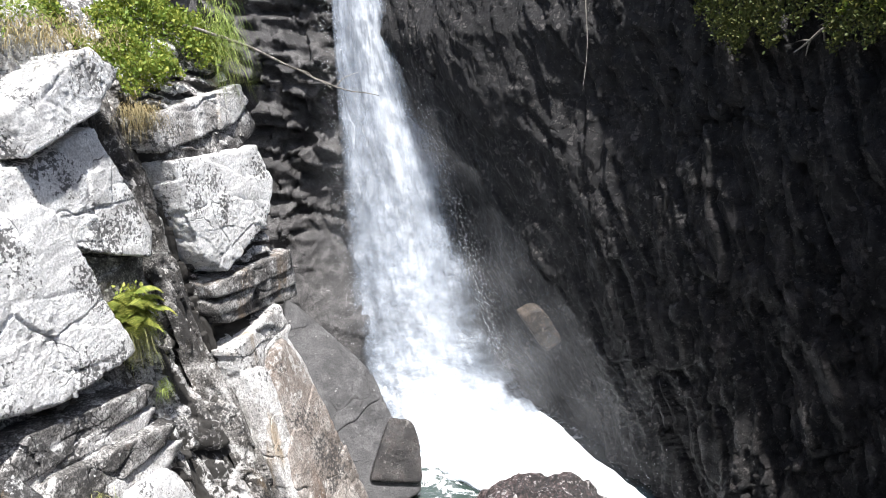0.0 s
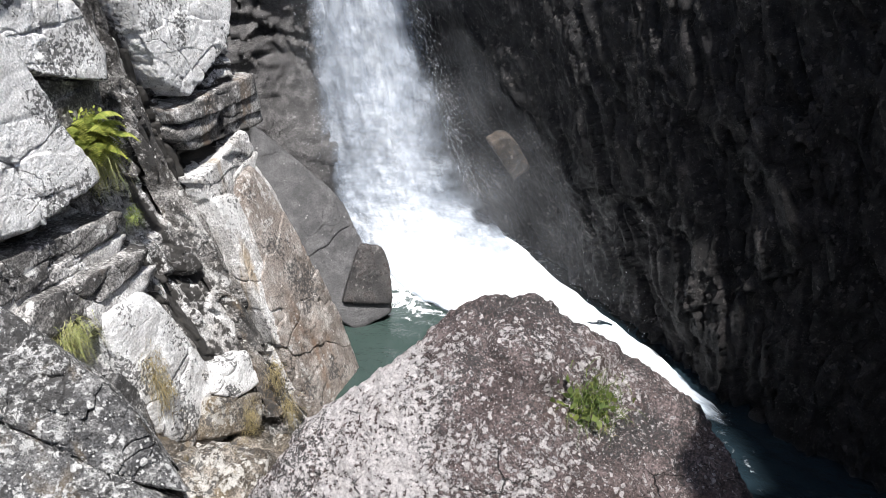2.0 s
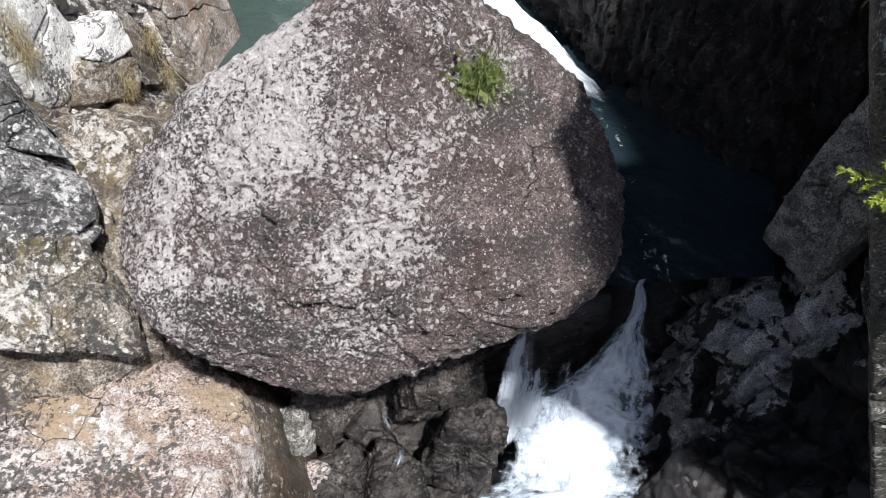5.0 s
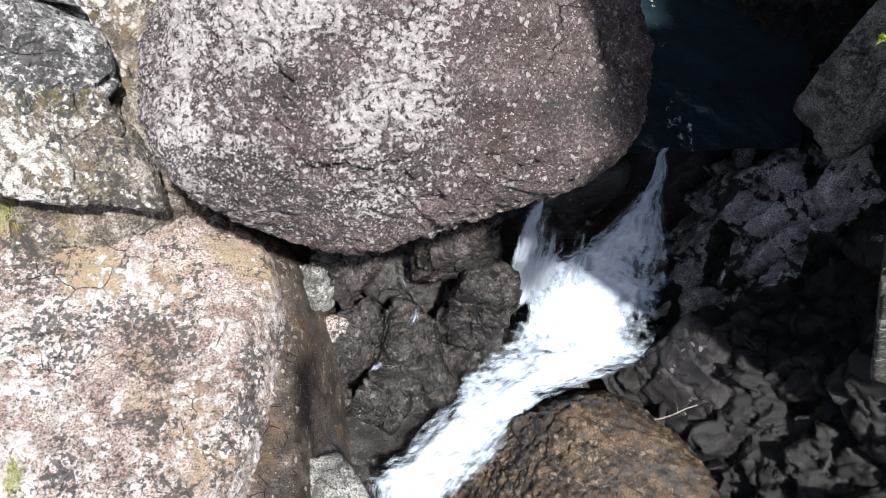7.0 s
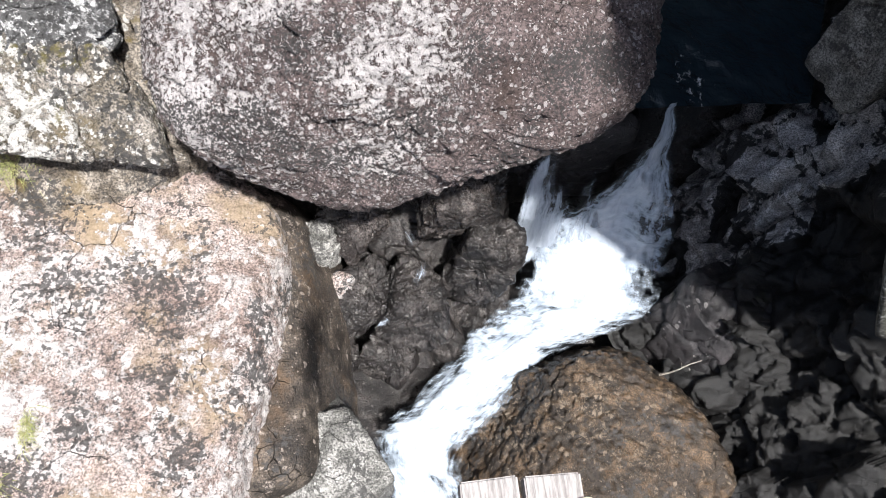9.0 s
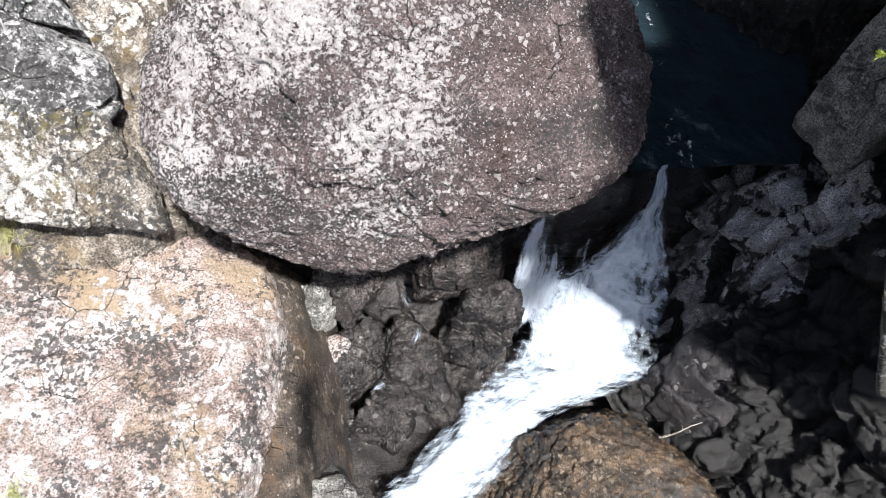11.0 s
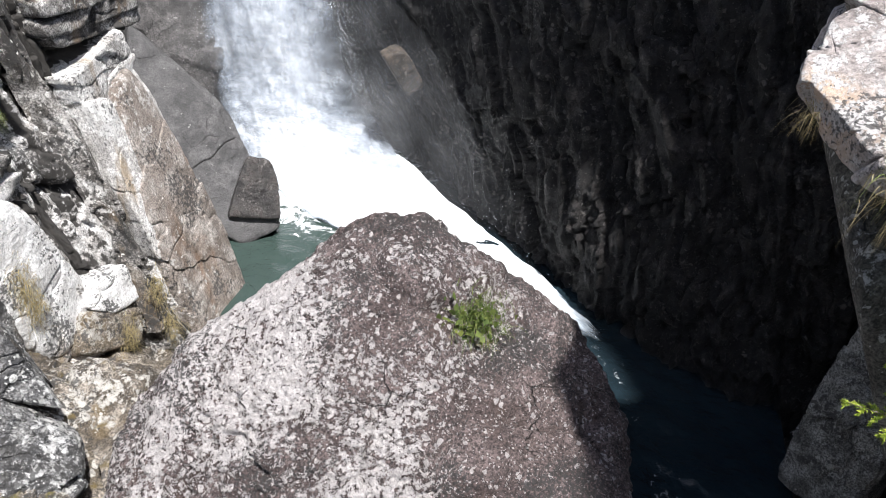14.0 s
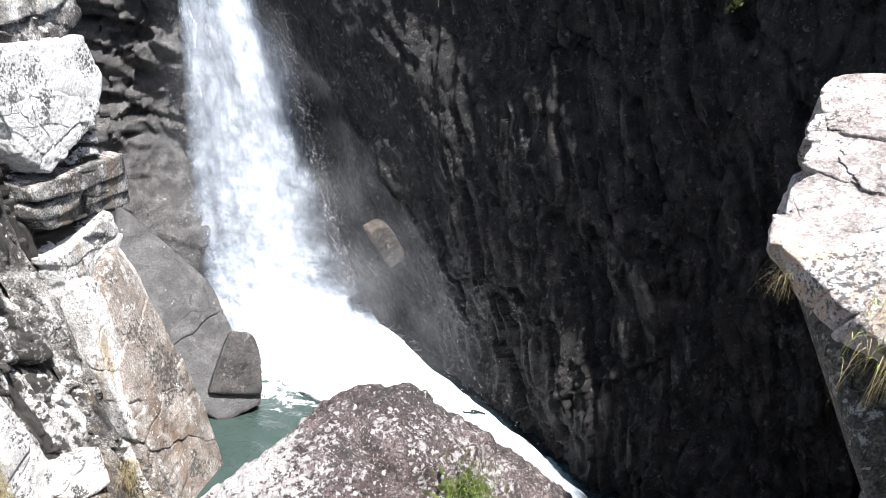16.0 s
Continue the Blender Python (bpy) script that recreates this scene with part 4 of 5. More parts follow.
def build_bank():
    """The shaded bank: jagged dark rock rising from the stream to the foot of the ledge."""
    nu, nv = 300, 220
    y, k = [q.ravel() for q in np.meshgrid(np.linspace(-6, 10, nu), np.linspace(0, 1, nv), indexing="ij")]
    flat = np.stack([y, k * 6, np.zeros_like(y)], 1)
    p = np.stack([5.2 + 0.32 * np.maximum(y - 4, 0) + 4.2 * k ** 0.85, y, -12.9 + 6.5 * k + 0.5 * np.maximum(y - 5, 0) * (1 - k)], 1)
    bent = flat + 0.18 * np.stack([fbm(flat, 1.0, 3, 145 + j) for j in range(3)], 1)
    border, who, tilt = cells(bent, 0.75, 142)
    h = (who - 0.5) * 0.9 + 1.1 * tilt - 0.15 * np.exp(-border / 0.05)
    border, who, tilt = cells(bent, 2.0, 143)
    h += (who - 0.5) * 0.36 + 0.55 * tilt - 0.08 * np.exp(-border / 0.03)
    # Random dark facets and joints; the near end's shade is put into this mask.
    dark_and_shade = np.where(who < 0.5 - 0.2 * step01(y, 4.0, 5.5), 0.9, 0.05) + 0.8 * np.exp(-border / 0.03) + 0.9 * step01(-y, -5.2, -4.0)
    border, who, tilt = cells(bent, 5.0, 144)
    h += (who - 0.5) * 0.10 + 0.2 * tilt + 0.03 * fbm(flat, 4, 4, 149)
    p += np.outer(h, (-0.75, -0.1, 0.62))
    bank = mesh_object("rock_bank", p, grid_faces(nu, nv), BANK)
    bank.data.attributes.new("seam", "FLOAT", "POINT").data.foreach_set("value", dark_and_shade.astype(np.float32))
    return tagged(bank, "jagged dark rock bank in deep shade", "rock", kind="structure")


build_bank()
v, f = rock_shape((8.0, 6.6, -7.2), (0, 6, 20), box_planes(0.42, 0.6, 1.6, [((-0.6, -0.5, 0.5), 0.95)]), blunt=12, sub=7, rough=0.06, crack=0.06, crack_scale=1.3, seed=62, facet=0.2, flakes=((0.06, 2.5), (0.03, 7.0)))
tagged(mesh_object("rock_pillar", v, f, PALEGREY), "grey mossy rock pillar under the ledge", "rock")
v, f = rock_shape((2.25, 16.5, -5.95), (10, -34, 10), box_planes(0.26, 0.2, 0.62, [((1, 0, 0.8), 0.45)]), blunt=12, sub=5, rough=0.05, crack=0.02, crack_scale=2, seed=63)
tagged(mesh_object("rock_slab", v, f, FLANK), "tilted brown slab leaning on the dark wall", "rock")
# Added out of view: keeps the sun off the wall's foot and the outflow.
v, f = rock_shape((10.4, 2.6, 5.0), (0, 0, 8), box_planes(3.0, 3.6, 6.0, [((-0.8, 0.3, 0.5), 5.5), ((-0.6, -0.6, 0.3), 4.0)]), blunt=12, sub=6, rough=0.08, crack=0.2, crack_scale=0.4, seed=68, facet=0.3)
tagged(mesh_object("shade_block", v, f, SHADED), "unseen rock block added to shade the wall's foot", "cliff", kind="structure")
# ---- ledge on the shaded side ----
ledge = tagged(new("rock_ledge"), "sunlit pinkish rock ledge split by dark cracks", "rock")
v, f = rock_shape((5.33, 3.48, -2.66), (0, 0, 0), [((-0.47, -0.34, 0.81), 2.12), ((-0.8, -0.1, 0.58), 2.2), ((-0.97, 0.1, 0.1), 2.05), ((0.2, 0.7, 0.7), 2.0), ((-0.5, 0.85, 0), 2.0), ((1, 0, 0), 3.4), ((0, -1, 0.1), 1.65),
                  ((-0.6, 0, -0.8), 0.33), ((0, 1, 0), 2.0)], blunt=40, sub=7, rough=0.010, crack=0.03, crack_scale=1.3, seed=25, facet=0.1, grain=0.012, strata=((-0.25, 0.75, 0.6), 0.3, 0.08))
mesh_object("body", v, f, LEDGE, ledge)
LEDGE_UP = np.array((-0.47, -0.34, 0.81)) / np.linalg.norm((-0.47, -0.34, 0.81))
LEDGE_X = np.array((0.88, -0.10, 0.47))
LEDGE_X = LEDGE_X - LEDGE_UP * (LEDGE_X @ LEDGE_UP)
LEDGE_X /= np.linalg.norm(LEDGE_X)
LEDGE_Y = np.cross(LEDGE_UP, LEDGE_X)
ledge_verts = v
for corners, thick, seed in ((((3.53, 4.66, -0.50), (3.68, 4.72, -0.41), (3.95, 4.55, -0.34), (5.2, 3.6, 0.0), (4.9, 2.9, -0.5), (3.77, 3.93, -0.66), (3.44, 4.40, -0.65)), 0.17, 501),
                             (((3.46, 4.47, -0.65), (3.25, 4.29, -0.82), (3.18, 4.16, -0.90), (3.33, 3.92, -0.92), (3.50, 3.34, -1.09), (4.8, 2.6, -0.7), (5.2, 3.5, -0.1), (3.95, 4.3, -0.5)), 0.13, 502),
                             (((3.07, 4.08, -1.01), (3.40, 4.17, -0.84), (3.9, 3.7, -0.78), (4.9, 3.0, -0.5), (4.4, 1.9, -1.2), (3.4, 2.4, -1.5), (3.0, 3.03, -1.48), (2.86, 3.66, -1.32), (2.9, 3.84, -1.21)), 0.10, 503)):
    place = np.array(corners)
    flat = np.stack([place @ LEDGE_X, place @ LEDGE_Y], 1)
    mid, planes = facing_planes(flat, thick, 0.25)
    level = float(LEDGE_UP @ (3.2, 4.12, -0.92)) - 0.10 - 0.025 * (seed - 501)
    v, f = rock_shape(mid[0] * LEDGE_X + mid[1] * LEDGE_Y + (level - thick + 0.1) * LEDGE_UP, (LEDGE_X, LEDGE_Y, LEDGE_UP), planes, blunt=44, sub=8, rough=0.008, crack=0.014, crack_scale=1.6, seed=seed, grain=0.010,
                      facet=0.05, strata=((0.25, 1.0, 0.2), 0.21, 0.035))
    mesh_object("layer", v, f, LEDGE, ledge)
    ledge_verts = np.concatenate([ledge_verts, v])
v, f = rock_shape((5.95, 3.5, -5.6), (0, 0, 0), [((-0.765, 0.416, -0.491), 0.36), ((-0.9, 0.3, 0.2), 3.2), ((-0.3, -0.3, 0.9), 4.1), ((0, 1, 0), 1.9), ((1, 0, 0), 4), ((-0.2, -1, 0), 0.95), ((0, 0, -1), 3.0)],
                  blunt=30, sub=7, rough=0.02, crack=0.06, crack_scale=1.3, seed=26, facet=0.2)
tagged(mesh_object("mossy_rock", v, f, MOSSY_SHADE), "mossy rock face darkened for shade, spotted with pale lichen", "rock")

v, f = tilted_slab(((-3.60, 16.00, -5.06), (-2.33, 16.10, -5.46), (-1.77, 15.52, -6.42), (-1.10, 15.24, -7.05), (-0.49, 15.07, -7.52), (-0.37, 14.18, -8.68), (-1.27, 13.68, -8.93), (-2.03, 13.82, -8.44), (-3.43, 14.79, -6.64)),
                   (0.25, -0.75, 0.6), 0.7, 64)
tagged(mesh_object("rock_slab", v, f, SLAB), "smooth wet grey slab beside the waterfall", "rock")
v, f = tilted_slab(((-1.12, 14.81, -7.43), (-0.71, 14.88, -7.52), (-0.46, 14.55, -8.03), (-0.43, 14.15, -8.54), (-1.49, 13.94, -8.37), (-1.39, 14.26, -8.00)), (0.25, -0.75, 0.6), 0.2, 65, 0.03, 0.0, 0.05, 7, 14)
tagged(mesh_object("rock", v, f, WET_SHADE), "dark wet wedge of rock at the fall's foot", "rock")

# ---- water ----
pool_rows = ((-3.4, 21, -9, 5.5, 21, -9), (-3.4, 12, -9, 8.5, 12, -9), (-2, 9, -9.02, 8.5, 9, -9.02), (2.5, 6.3, -9.1, 7.5, 6.4, -9.1))


def pool_foam(u, v):
    p = ribbon(pool_rows, 160, 120)
    d = np.hypot(p[:, 0] - 0.6, (p[:, 1] - 17.2))
    race = np.exp(-((p[:, 0] - 5.6) / 0.9) ** 2) * (1 - step01(p[:, 1], 11, 13))
    return np.clip(np.maximum(0.92 - 0.15 * d, 0.44 * race), 0, 0.8)


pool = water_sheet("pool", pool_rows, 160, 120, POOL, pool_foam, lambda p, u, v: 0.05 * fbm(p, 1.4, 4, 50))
tagged(pool, "green plunge pool with foam below waterfall", "water", kind="structure")
waterfall = tagged(new("waterfall"), "white waterfall plunging down the dark gorge", "waterfall")
FALL_ROWS = ((-2.75, 19.0, 5.0, -1.5, 19.0, 5.0), (-2.66, 18.7, 1.4, -0.85, 18.7, 1.4), (-2.48, 18.4, -2.6, 0.42, 18.4, -2.9), (-2.33, 18.0, -5.5, 1.15, 18.1, -5.6),
             (-2.0, 17.6, -7.3, 1.65, 17.6, -7.3), (-1.3, 17.0, -8.5, 2.4, 16.9, -8.4), (-0.9, 16.2, -9.5, 3.4, 16.2, -9.5))
for k, (name, back, thick) in enumerate((("back_sheet", -0.25, 0.10), ("middle_sheet", 0.05, 0.0), ("front_sheet", 0.35, -0.10))):
    water_sheet(name, FALL_ROWS, 300, 160, FALL,
                lambda u, v: np.clip(0.34 + thick + 0.85 * np.minimum(v, 1 - v) ** 0.6 * (1.25 - 0.85 * v) + 0.35 * step01(u, 0.6, 0.95) + 0.1 * (1 - step01(u, 0.1, 0.4)), 0, 1),
                lambda p, u, v: back * np.sin(np.pi * v) + 0.16 * fbm(p * np.array((1, 1, 0.35)), 2.0, 5, 70 + k), waterfall, (1.0 + 0.13 * k, 8.0 + k))
APRON_ROWS = ((-1.0, 17.3, -8.5, 2.3, 17.5, -8.45), (-0.6, 16.0, -8.95, 3.3, 16.1, -8.82), (0.5, 14.6, -8.98, 4.45, 13.85, -8.92), (2.6, 12.8, -8.98, 5.3, 12.0, -8.95), (4.6, 10.6, -8.97, 6.0, 10.4, -8.97), (4.9, 8.8, -9.0, 6.6, 8.6, -9.0))
water_sheet("run_out", APRON_ROWS, 120, 100, FOAM, lambda u, v: np.clip(0.95 - 0.78 * step01(u, 0.5, 0.95) - 0.6 * (1 - step01(v, 0.0, 0.15)) - 0.5 * step01(v, 0.9, 1.0) * step01(u, 0.4, 0.7), 0, 1),
            lambda p, u, v: 0.12 * np.sin(np.pi * v) + 0.12 * fbm(p, 1.5, 5, 90), waterfall, (1.0, 1.0))
STREAM_ROWS = ((5.06, 6.45, -9.05, 5.23, 6.5, -9.05), (4.84, 6.01, -9.9, 5.41, 5.99, -9.8), (4.14, 5.64, -10.6, 5.63, 5.49, -10.6), (3.17, 5.5, -11.2, 5.78, 4.91, -11.4),
               (2.93, 4.54, -12.0, 5.52, 3.96, -11.9), (2.19, 3.9, -12.15, 4.62, 3.67, -12.0), (1.56, 3.27, -12.25, 3.7, 3.4, -12.1), (0.86, 2.67, -12.35, 2.74, 2.62, -12.25),
               (0.38, 2.26, -12.45, 1.91, 1.78, -12.4), (0.6, 0.8, -12.6, 1.94, 0.92, -12.6), (-0.5, -2, -12.9, 1.5, -2, -12.9), (-3, -8, -13.2, -1, -8, -13.2))
stream = water_sheet("stream", STREAM_ROWS, 300, 90, RAPID, lambda u, v: np.clip(0.33 + 0.46 * np.minimum(v, 1 - v) ** 0.5, 0, 1),
                     lambda p, u, v: 0.12 + 0.22 * fbm(p, 1.9, 5, 95), None, (1.0, 10.0))
CURTAIN_ROWS = ((2.85, 5.85, -9.5, 4.6, 6.25, -9.3), (2.8, 5.6, -10.0, 4.7, 5.95, -9.9), (2.75, 5.2, -10.9, 4.75, 5.6, -10.7), (2.7, 4.75, -12.0, 4.7, 5.1, -11.5))
water_sheet("curtain", CURTAIN_ROWS, 90, 90, DRIPS, lambda u, v: np.clip(0.2 + 0.32 * u - 0.45 * step01(u, 0.82, 1.0) + 0.30 * step01(v, 0.0, 0.25) - 0.26 * np.sin(np.pi * np.clip(v - 0.1, 0, 1)) ** 2 - 0.3 * step01(v, 0.7, 1.0), 0, 1), lambda p, u, v: 0.06 * fbm(p, 2, 4, 96), stream, (1.0, 2.0))
TRICKLE_ROWS = ((0.8, 4.75, -9.7, 1.2, 4.75, -9.7), (1.0, 4.45, -10.45, 1.5, 4.45, -10.45), (0.6, 3.95, -10.9, 1.15, 3.9, -10.9), (0.2, 3.75, -11.15, 0.7, 3.6, -11.3))
water_sheet("trickle", TRICKLE_ROWS, 60, 24, DRIPS, lambda u, v: 0.1 + 0.36 * np.sin(np.pi * v) - 0.2 * step01(u, 0.8, 1.0), lambda p, u, v: 0.08 * fbm(p, 3, 4, 97), stream, (0.6, 4.0))
tagged(stream, "foaming white stream tumbling over rocks", "water", kind="structure")


# ---- plants ----
def leaf_material(name, tint, dry, through=0.35):
    m = Nodes(name)
    who = m.node("ShaderNodeNewGeometry").outputs["Random Per Island"]
    colour = m.mix(m.ramp(who, 0.1, 0.9), tint, dry)
    colour = m.mix(m.ramp(m.noise(14, 3), 0.35, 0.7, 0.0, 0.6), colour, tuple(0.5 * c for c in tint))
    m.plug(m.bsdf.inputs["Base Color"], colour)
    m.plug(m.bsdf.inputs["Roughness"], 0.7)
    glow = m.node("ShaderNodeBsdfTranslucent")
    m.plug(glow.inputs["Color"], colour)
    blend = m.node("ShaderNodeMixShader")
    blend.inputs[0].default_value = through
    m.plug(blend.inputs[1], m.bsdf.outputs[0])
    m.plug(blend.inputs[2], glow.outputs[0])
    m.plug(m.out.inputs["Surface"], blend.outputs[0])
    return m.mat


SHRUB = leaf_material("shrub_leaves", (0.2, 0.3, 0.05), (0.38, 0.4, 0.07))
GRASS = leaf_material("green_grass", (0.24, 0.34, 0.07), (0.46, 0.5, 0.16))
TUFT = leaf_material("dark_green_grass", (0.075, 0.12, 0.025), (0.2, 0.23, 0.055))
STRAW = leaf_material("dry_grass", (0.32, 0.25, 0.12), (0.42, 0.36, 0.2))
# darker copy of the shrub green, with the wall top's shade in it
SHADE_SHRUB = leaf_material("shaded_shrub_leaves", (0.08, 0.11, 0.025), (0.18, 0.18, 0.05))
PALEGRASS = leaf_material("pale_grass", (0.36, 0.4, 0.14), (0.55, 0.52, 0.26))
FERN = leaf_material("fern_fronds", (0.22, 0.28, 0.05), (0.42, 0.43, 0.1))
NEEDLE = leaf_material("spruce_needles", (0.2, 0.3, 0.035), (0.5, 0.56, 0.08), 0.35)
BARK = stone("bark", (0.09, 0.07, 0.055), (0.16, 0.13, 0.11), (0.24, 0.2, 0.17), None)
DEADWOOD = stone("dead_wood", (0.2, 0.18, 0.15), (0.3, 0.27, 0.23), (0.42, 0.38, 0.33), None)


def blades(rng, roots, length, width, droop, lean, n=6):
    """Curved tapering blades of grass from the roots: points and faces."""
    k = len(roots)
    turn = rng.uniform(0, 2 * np.pi, k)
    way = np.stack([np.cos(turn), np.sin(turn), np.zeros(k)], 1) * rng.uniform(0.2, 1.0, (k, 1)) + np.array(lean)
    size = length * rng.uniform(0.5, 1.2, k)
    t = np.linspace(0, 1, n)
    out = t[None, :, None] * way[:, None, :] * size[:, None, None] * 0.75
    out[:, :, 2] += (t[None, :] - droop * t[None, :] ** 2) * size[:, None] * 0.9
    line = roots[:, None, :] + out
    across = np.stack([-np.sin(turn), np.cos(turn), np.zeros(k)], 1)[:, None, :] * (width * (1 - t ** 1.5 * 0.95))[None, :, None] * 0.5
    pts = np.stack([line - across, line + across], 2).reshape(k, n * 2, 3)
    i = np.arange(n - 1) * 2
    quad = np.stack([i, i + 1, i + 3, i + 2], 1)
    return pts.reshape(-1, 3), (quad[None] + (np.arange(k) * n * 2)[:, None, None]).reshape(-1, 4)


def leaves(rng, places, normals, size):
    """Small folded leaves at the places."""
    k = len(places)
    a = rng.normal(size=(k, 3)) + normals * 0.8
    a /= np.linalg.norm(a, axis=1, keepdims=True)
    b = np.cross(a, rng.normal(size=(k, 3)))
    b /= np.linalg.norm(b, axis=1, keepdims=True)
    c = np.cross(a, b)
    s = (size * rng.uniform(0.6, 1.3, k))[:, None]
    pts = np.stack([places, places + (a * 0.5 + b * 0.33 + c * 0.12) * s, places + a * s, places + (a * 0.5 - b * 0.33 + c * 0.12) * s], 1)
    return pts.reshape(-1, 3), np.arange(4 * k).reshape(-1, 4)


def tuft(name, at, spread_by, count, length, width, material, label, droop=0.8, lean=(0, 0, 0), seed=1, category="grass"):
    rng = np.random.default_rng(seed)
    roots = np.array(at) + rng.normal(size=(count, 3)) * np.array(spread_by)
    v, f = blades(rng, roots, length, width, droop, lean)
    return tagged(mesh_object(name, v, f, material), label, category)


def cover_patch(name, point, count, height, size, material, label, seed, category="shrub"):
    """Low leafy growth over a patch: point(a, b) gives places for a, b from 0 to 1."""
    rng = np.random.default_rng(seed)
    a, b = rng.uniform(0, 1, count), rng.uniform(0, 1, count)
    base = point(a, b)
    flat = np.stack([a * 5, b * 5, np.zeros(count)], 1)
    hump = 0.5 + 0.8 * fbm(flat, 1.6, 3, seed)
    keep = hump + rng.uniform(-0.3, 0.3, count) > 0.12
    up = rng.uniform(0, 1, count) ** 0.6 * height * np.clip(hump, 0.1, 1.4)
    places = base + np.array((0.25, -0.35, 0.9)) * up[:, None]
    v, f = leaves(rng, places[keep], np.tile((0.2, -0.3, 0.9), (keep.sum(), 1)), size)
    return tagged(mesh_object(name, v, f, material), label, category, kind="stuff")


def tube(points, radii, sides=7, rough=0.0, seed=0):
    points = np.array(points, float)
    n = len(points)
    way = np.gradient(points, axis=0)
    way /= np.linalg.norm(way, axis=1, keepdims=True)
    ref = np.where(np.abs(way[:, 2:3]) > 0.9, np.array((1.0, 0, 0)), np.array((0, 0, 1.0)))
    a = np.cross(way, ref)
    a /= np.linalg.norm(a, axis=1, keepdims=True)
    b = np.cross(way, a)
    t = np.arange(sides) / sides * 2 * np.pi
    r = np.array(radii, float)[:, None, None]
    p = points[:, None, :] + r * (np.cos(t)[None, :, None] * a[:, None, :] + np.sin(t)[None, :, None] * b[:, None, :])
    p = p.reshape(-1, 3)
    if rough:
        p += rough * np.stack([fbm(p, 12, 2, seed + k) for k in range(3)], 1)
    i = np.arange(n - 1)[:, None] * sides + np.arange(sides)[None, :]
    j = np.arange(n - 1)[:, None] * sides + (np.arange(sides)[None, :] + 1) % sides
    return p, np.stack([i, j, j + sides, i + sides], -1).reshape(-1, 4)


def joined(pieces):
    v, f, n = [], [], 0
    for a, b in pieces:
        v.append(a)
        f.append(b + n)
        n += len(a)
    return np.concatenate(v), np.concatenate(f)


# on the sunny cliff
cover_patch("shrub_carpet", lambda a, b: cliff_point(-1.15 - 3.6 * b, 0.35 + 2.3 * a + 0.3 * b, 0.25 - 2.4 * b), 42000, 0.45, 0.06, SHRUB, "low bright green shrubs covering the cliff top", 301)
cover_patch("shrub_carpet", lambda a, b: cliff_point(-2.35 - 1.5 * b, 3.2 + 2.6 * a, 0.1 - 0.7 * b), 6000, 0.3, 0.05, GRASS, "patchy green growth on the cliff top", 302)
tuft("dry_grass", cliff_point(-1.05, 2.75, 0.35), (0.12, 0.15, 0.08), 260, 0.5, 0.010, STRAW, "dry straw-coloured grass hanging over a ledge", 1.7, (0.2, -0.2, 0), 303)
tuft("grass_tuft", cliff_point(-1.5, 0.25, 0.1), (0.12, 0.25, 0.35), 420, 0.7, 0.012, GRASS, "long green grass hanging from the cliff edge", 1.9, (0.35, -0.1, 0), 304)
tuft("dry_grass", cliff_point(-2.3, 3.6, 0.35), (0.3, 0.5, 0.1), 500, 0.4, 0.010, STRAW, "dry grass along the cliff top", 1.3, (0.2, -0.2, 0), 305)


def fern(at, fronds, length, seed, label):
    rng = np.random.default_rng(seed)
    plant = tagged(new("fern"), label, "fern")
    for k in range(fronds):
        turn, rise = rng.uniform(-2.6, 1.0), rng.uniform(0.4, 1.0)
        way = np.array((math.cos(turn), math.sin(turn), 0))
        t = np.linspace(0.05, 1, 16)
        line = np.array(at) + rng.normal(size=3) * 0.09 + length * (t[:, None] * way * 0.8 + np.outer(rise * t - 0.9 * t ** 2, (0, 0, 1)))
        pieces = [tube(line, np.linspace(0.004, 0.001, 16), 4)]
        for side in (-1, 1):
            across = np.cross(way, (0, 0, 1)) * side
            lng = 0.28 * length * np.sin(np.pi * np.clip(t, 0, 1) ** 0.7) + 0.02
            tip = line + across * lng[:, None] + way * lng[:, None] * 0.4 - np.array((0, 0, 1)) * lng[:, None] * 0.25
            step = way * 0.022
            pts = np.stack([line - step, line + step, tip + step * 0.2, tip - step * 0.2], 1).reshape(-1, 3)
            pieces.append((pts, np.arange(len(pts)).reshape(-1, 4)))
        v, f = joined(pieces)
        mesh_object("frond", v, f, FERN, plant)
    return plant


fern(cliff_point(1.1, 4.12, 0.15), 60, 0.42, 311, "yellow-green fern rooted in a crack of the cliff")
tuft("grass_tuft", cliff_point(1.5, 4.12, 0.12), (0.10, 0.12, 0.14), 500, 0.42, 0.009, PALEGRASS, "pale grass hanging below the fern", 1.9, (0.25, -0.2, 0), 312)
tuft("grass_tuft", cliff_point(2.42, 4.15, 0.2), (0.04, 0.06, 0.06), 90, 0.26, 0.008, GRASS, "small green tuft in a rock crack", 1.4, (0.25, -0.2, 0), 313)
tuft("grass_tuft", cliff_point(2.74, 6.12, 0.48), (0.08, 0.16, 0.12), 420, 0.36, 0.008, PALEGRASS, "thin grass hanging from a rock seam", 1.8, (0.2, -0.2, 0), 314)



def surface(verts, near, way, radius=0.12):
    """The outermost point of a shape along a way, close to the line through a place."""
    way = np.array(way, float) / np.linalg.norm(way)
    off = verts - np.array(near)
    along = off @ way
    aside = np.linalg.norm(off - np.outer(along, way), axis=1)
    return verts[np.argmax(np.where(aside < radius, along, -99))]


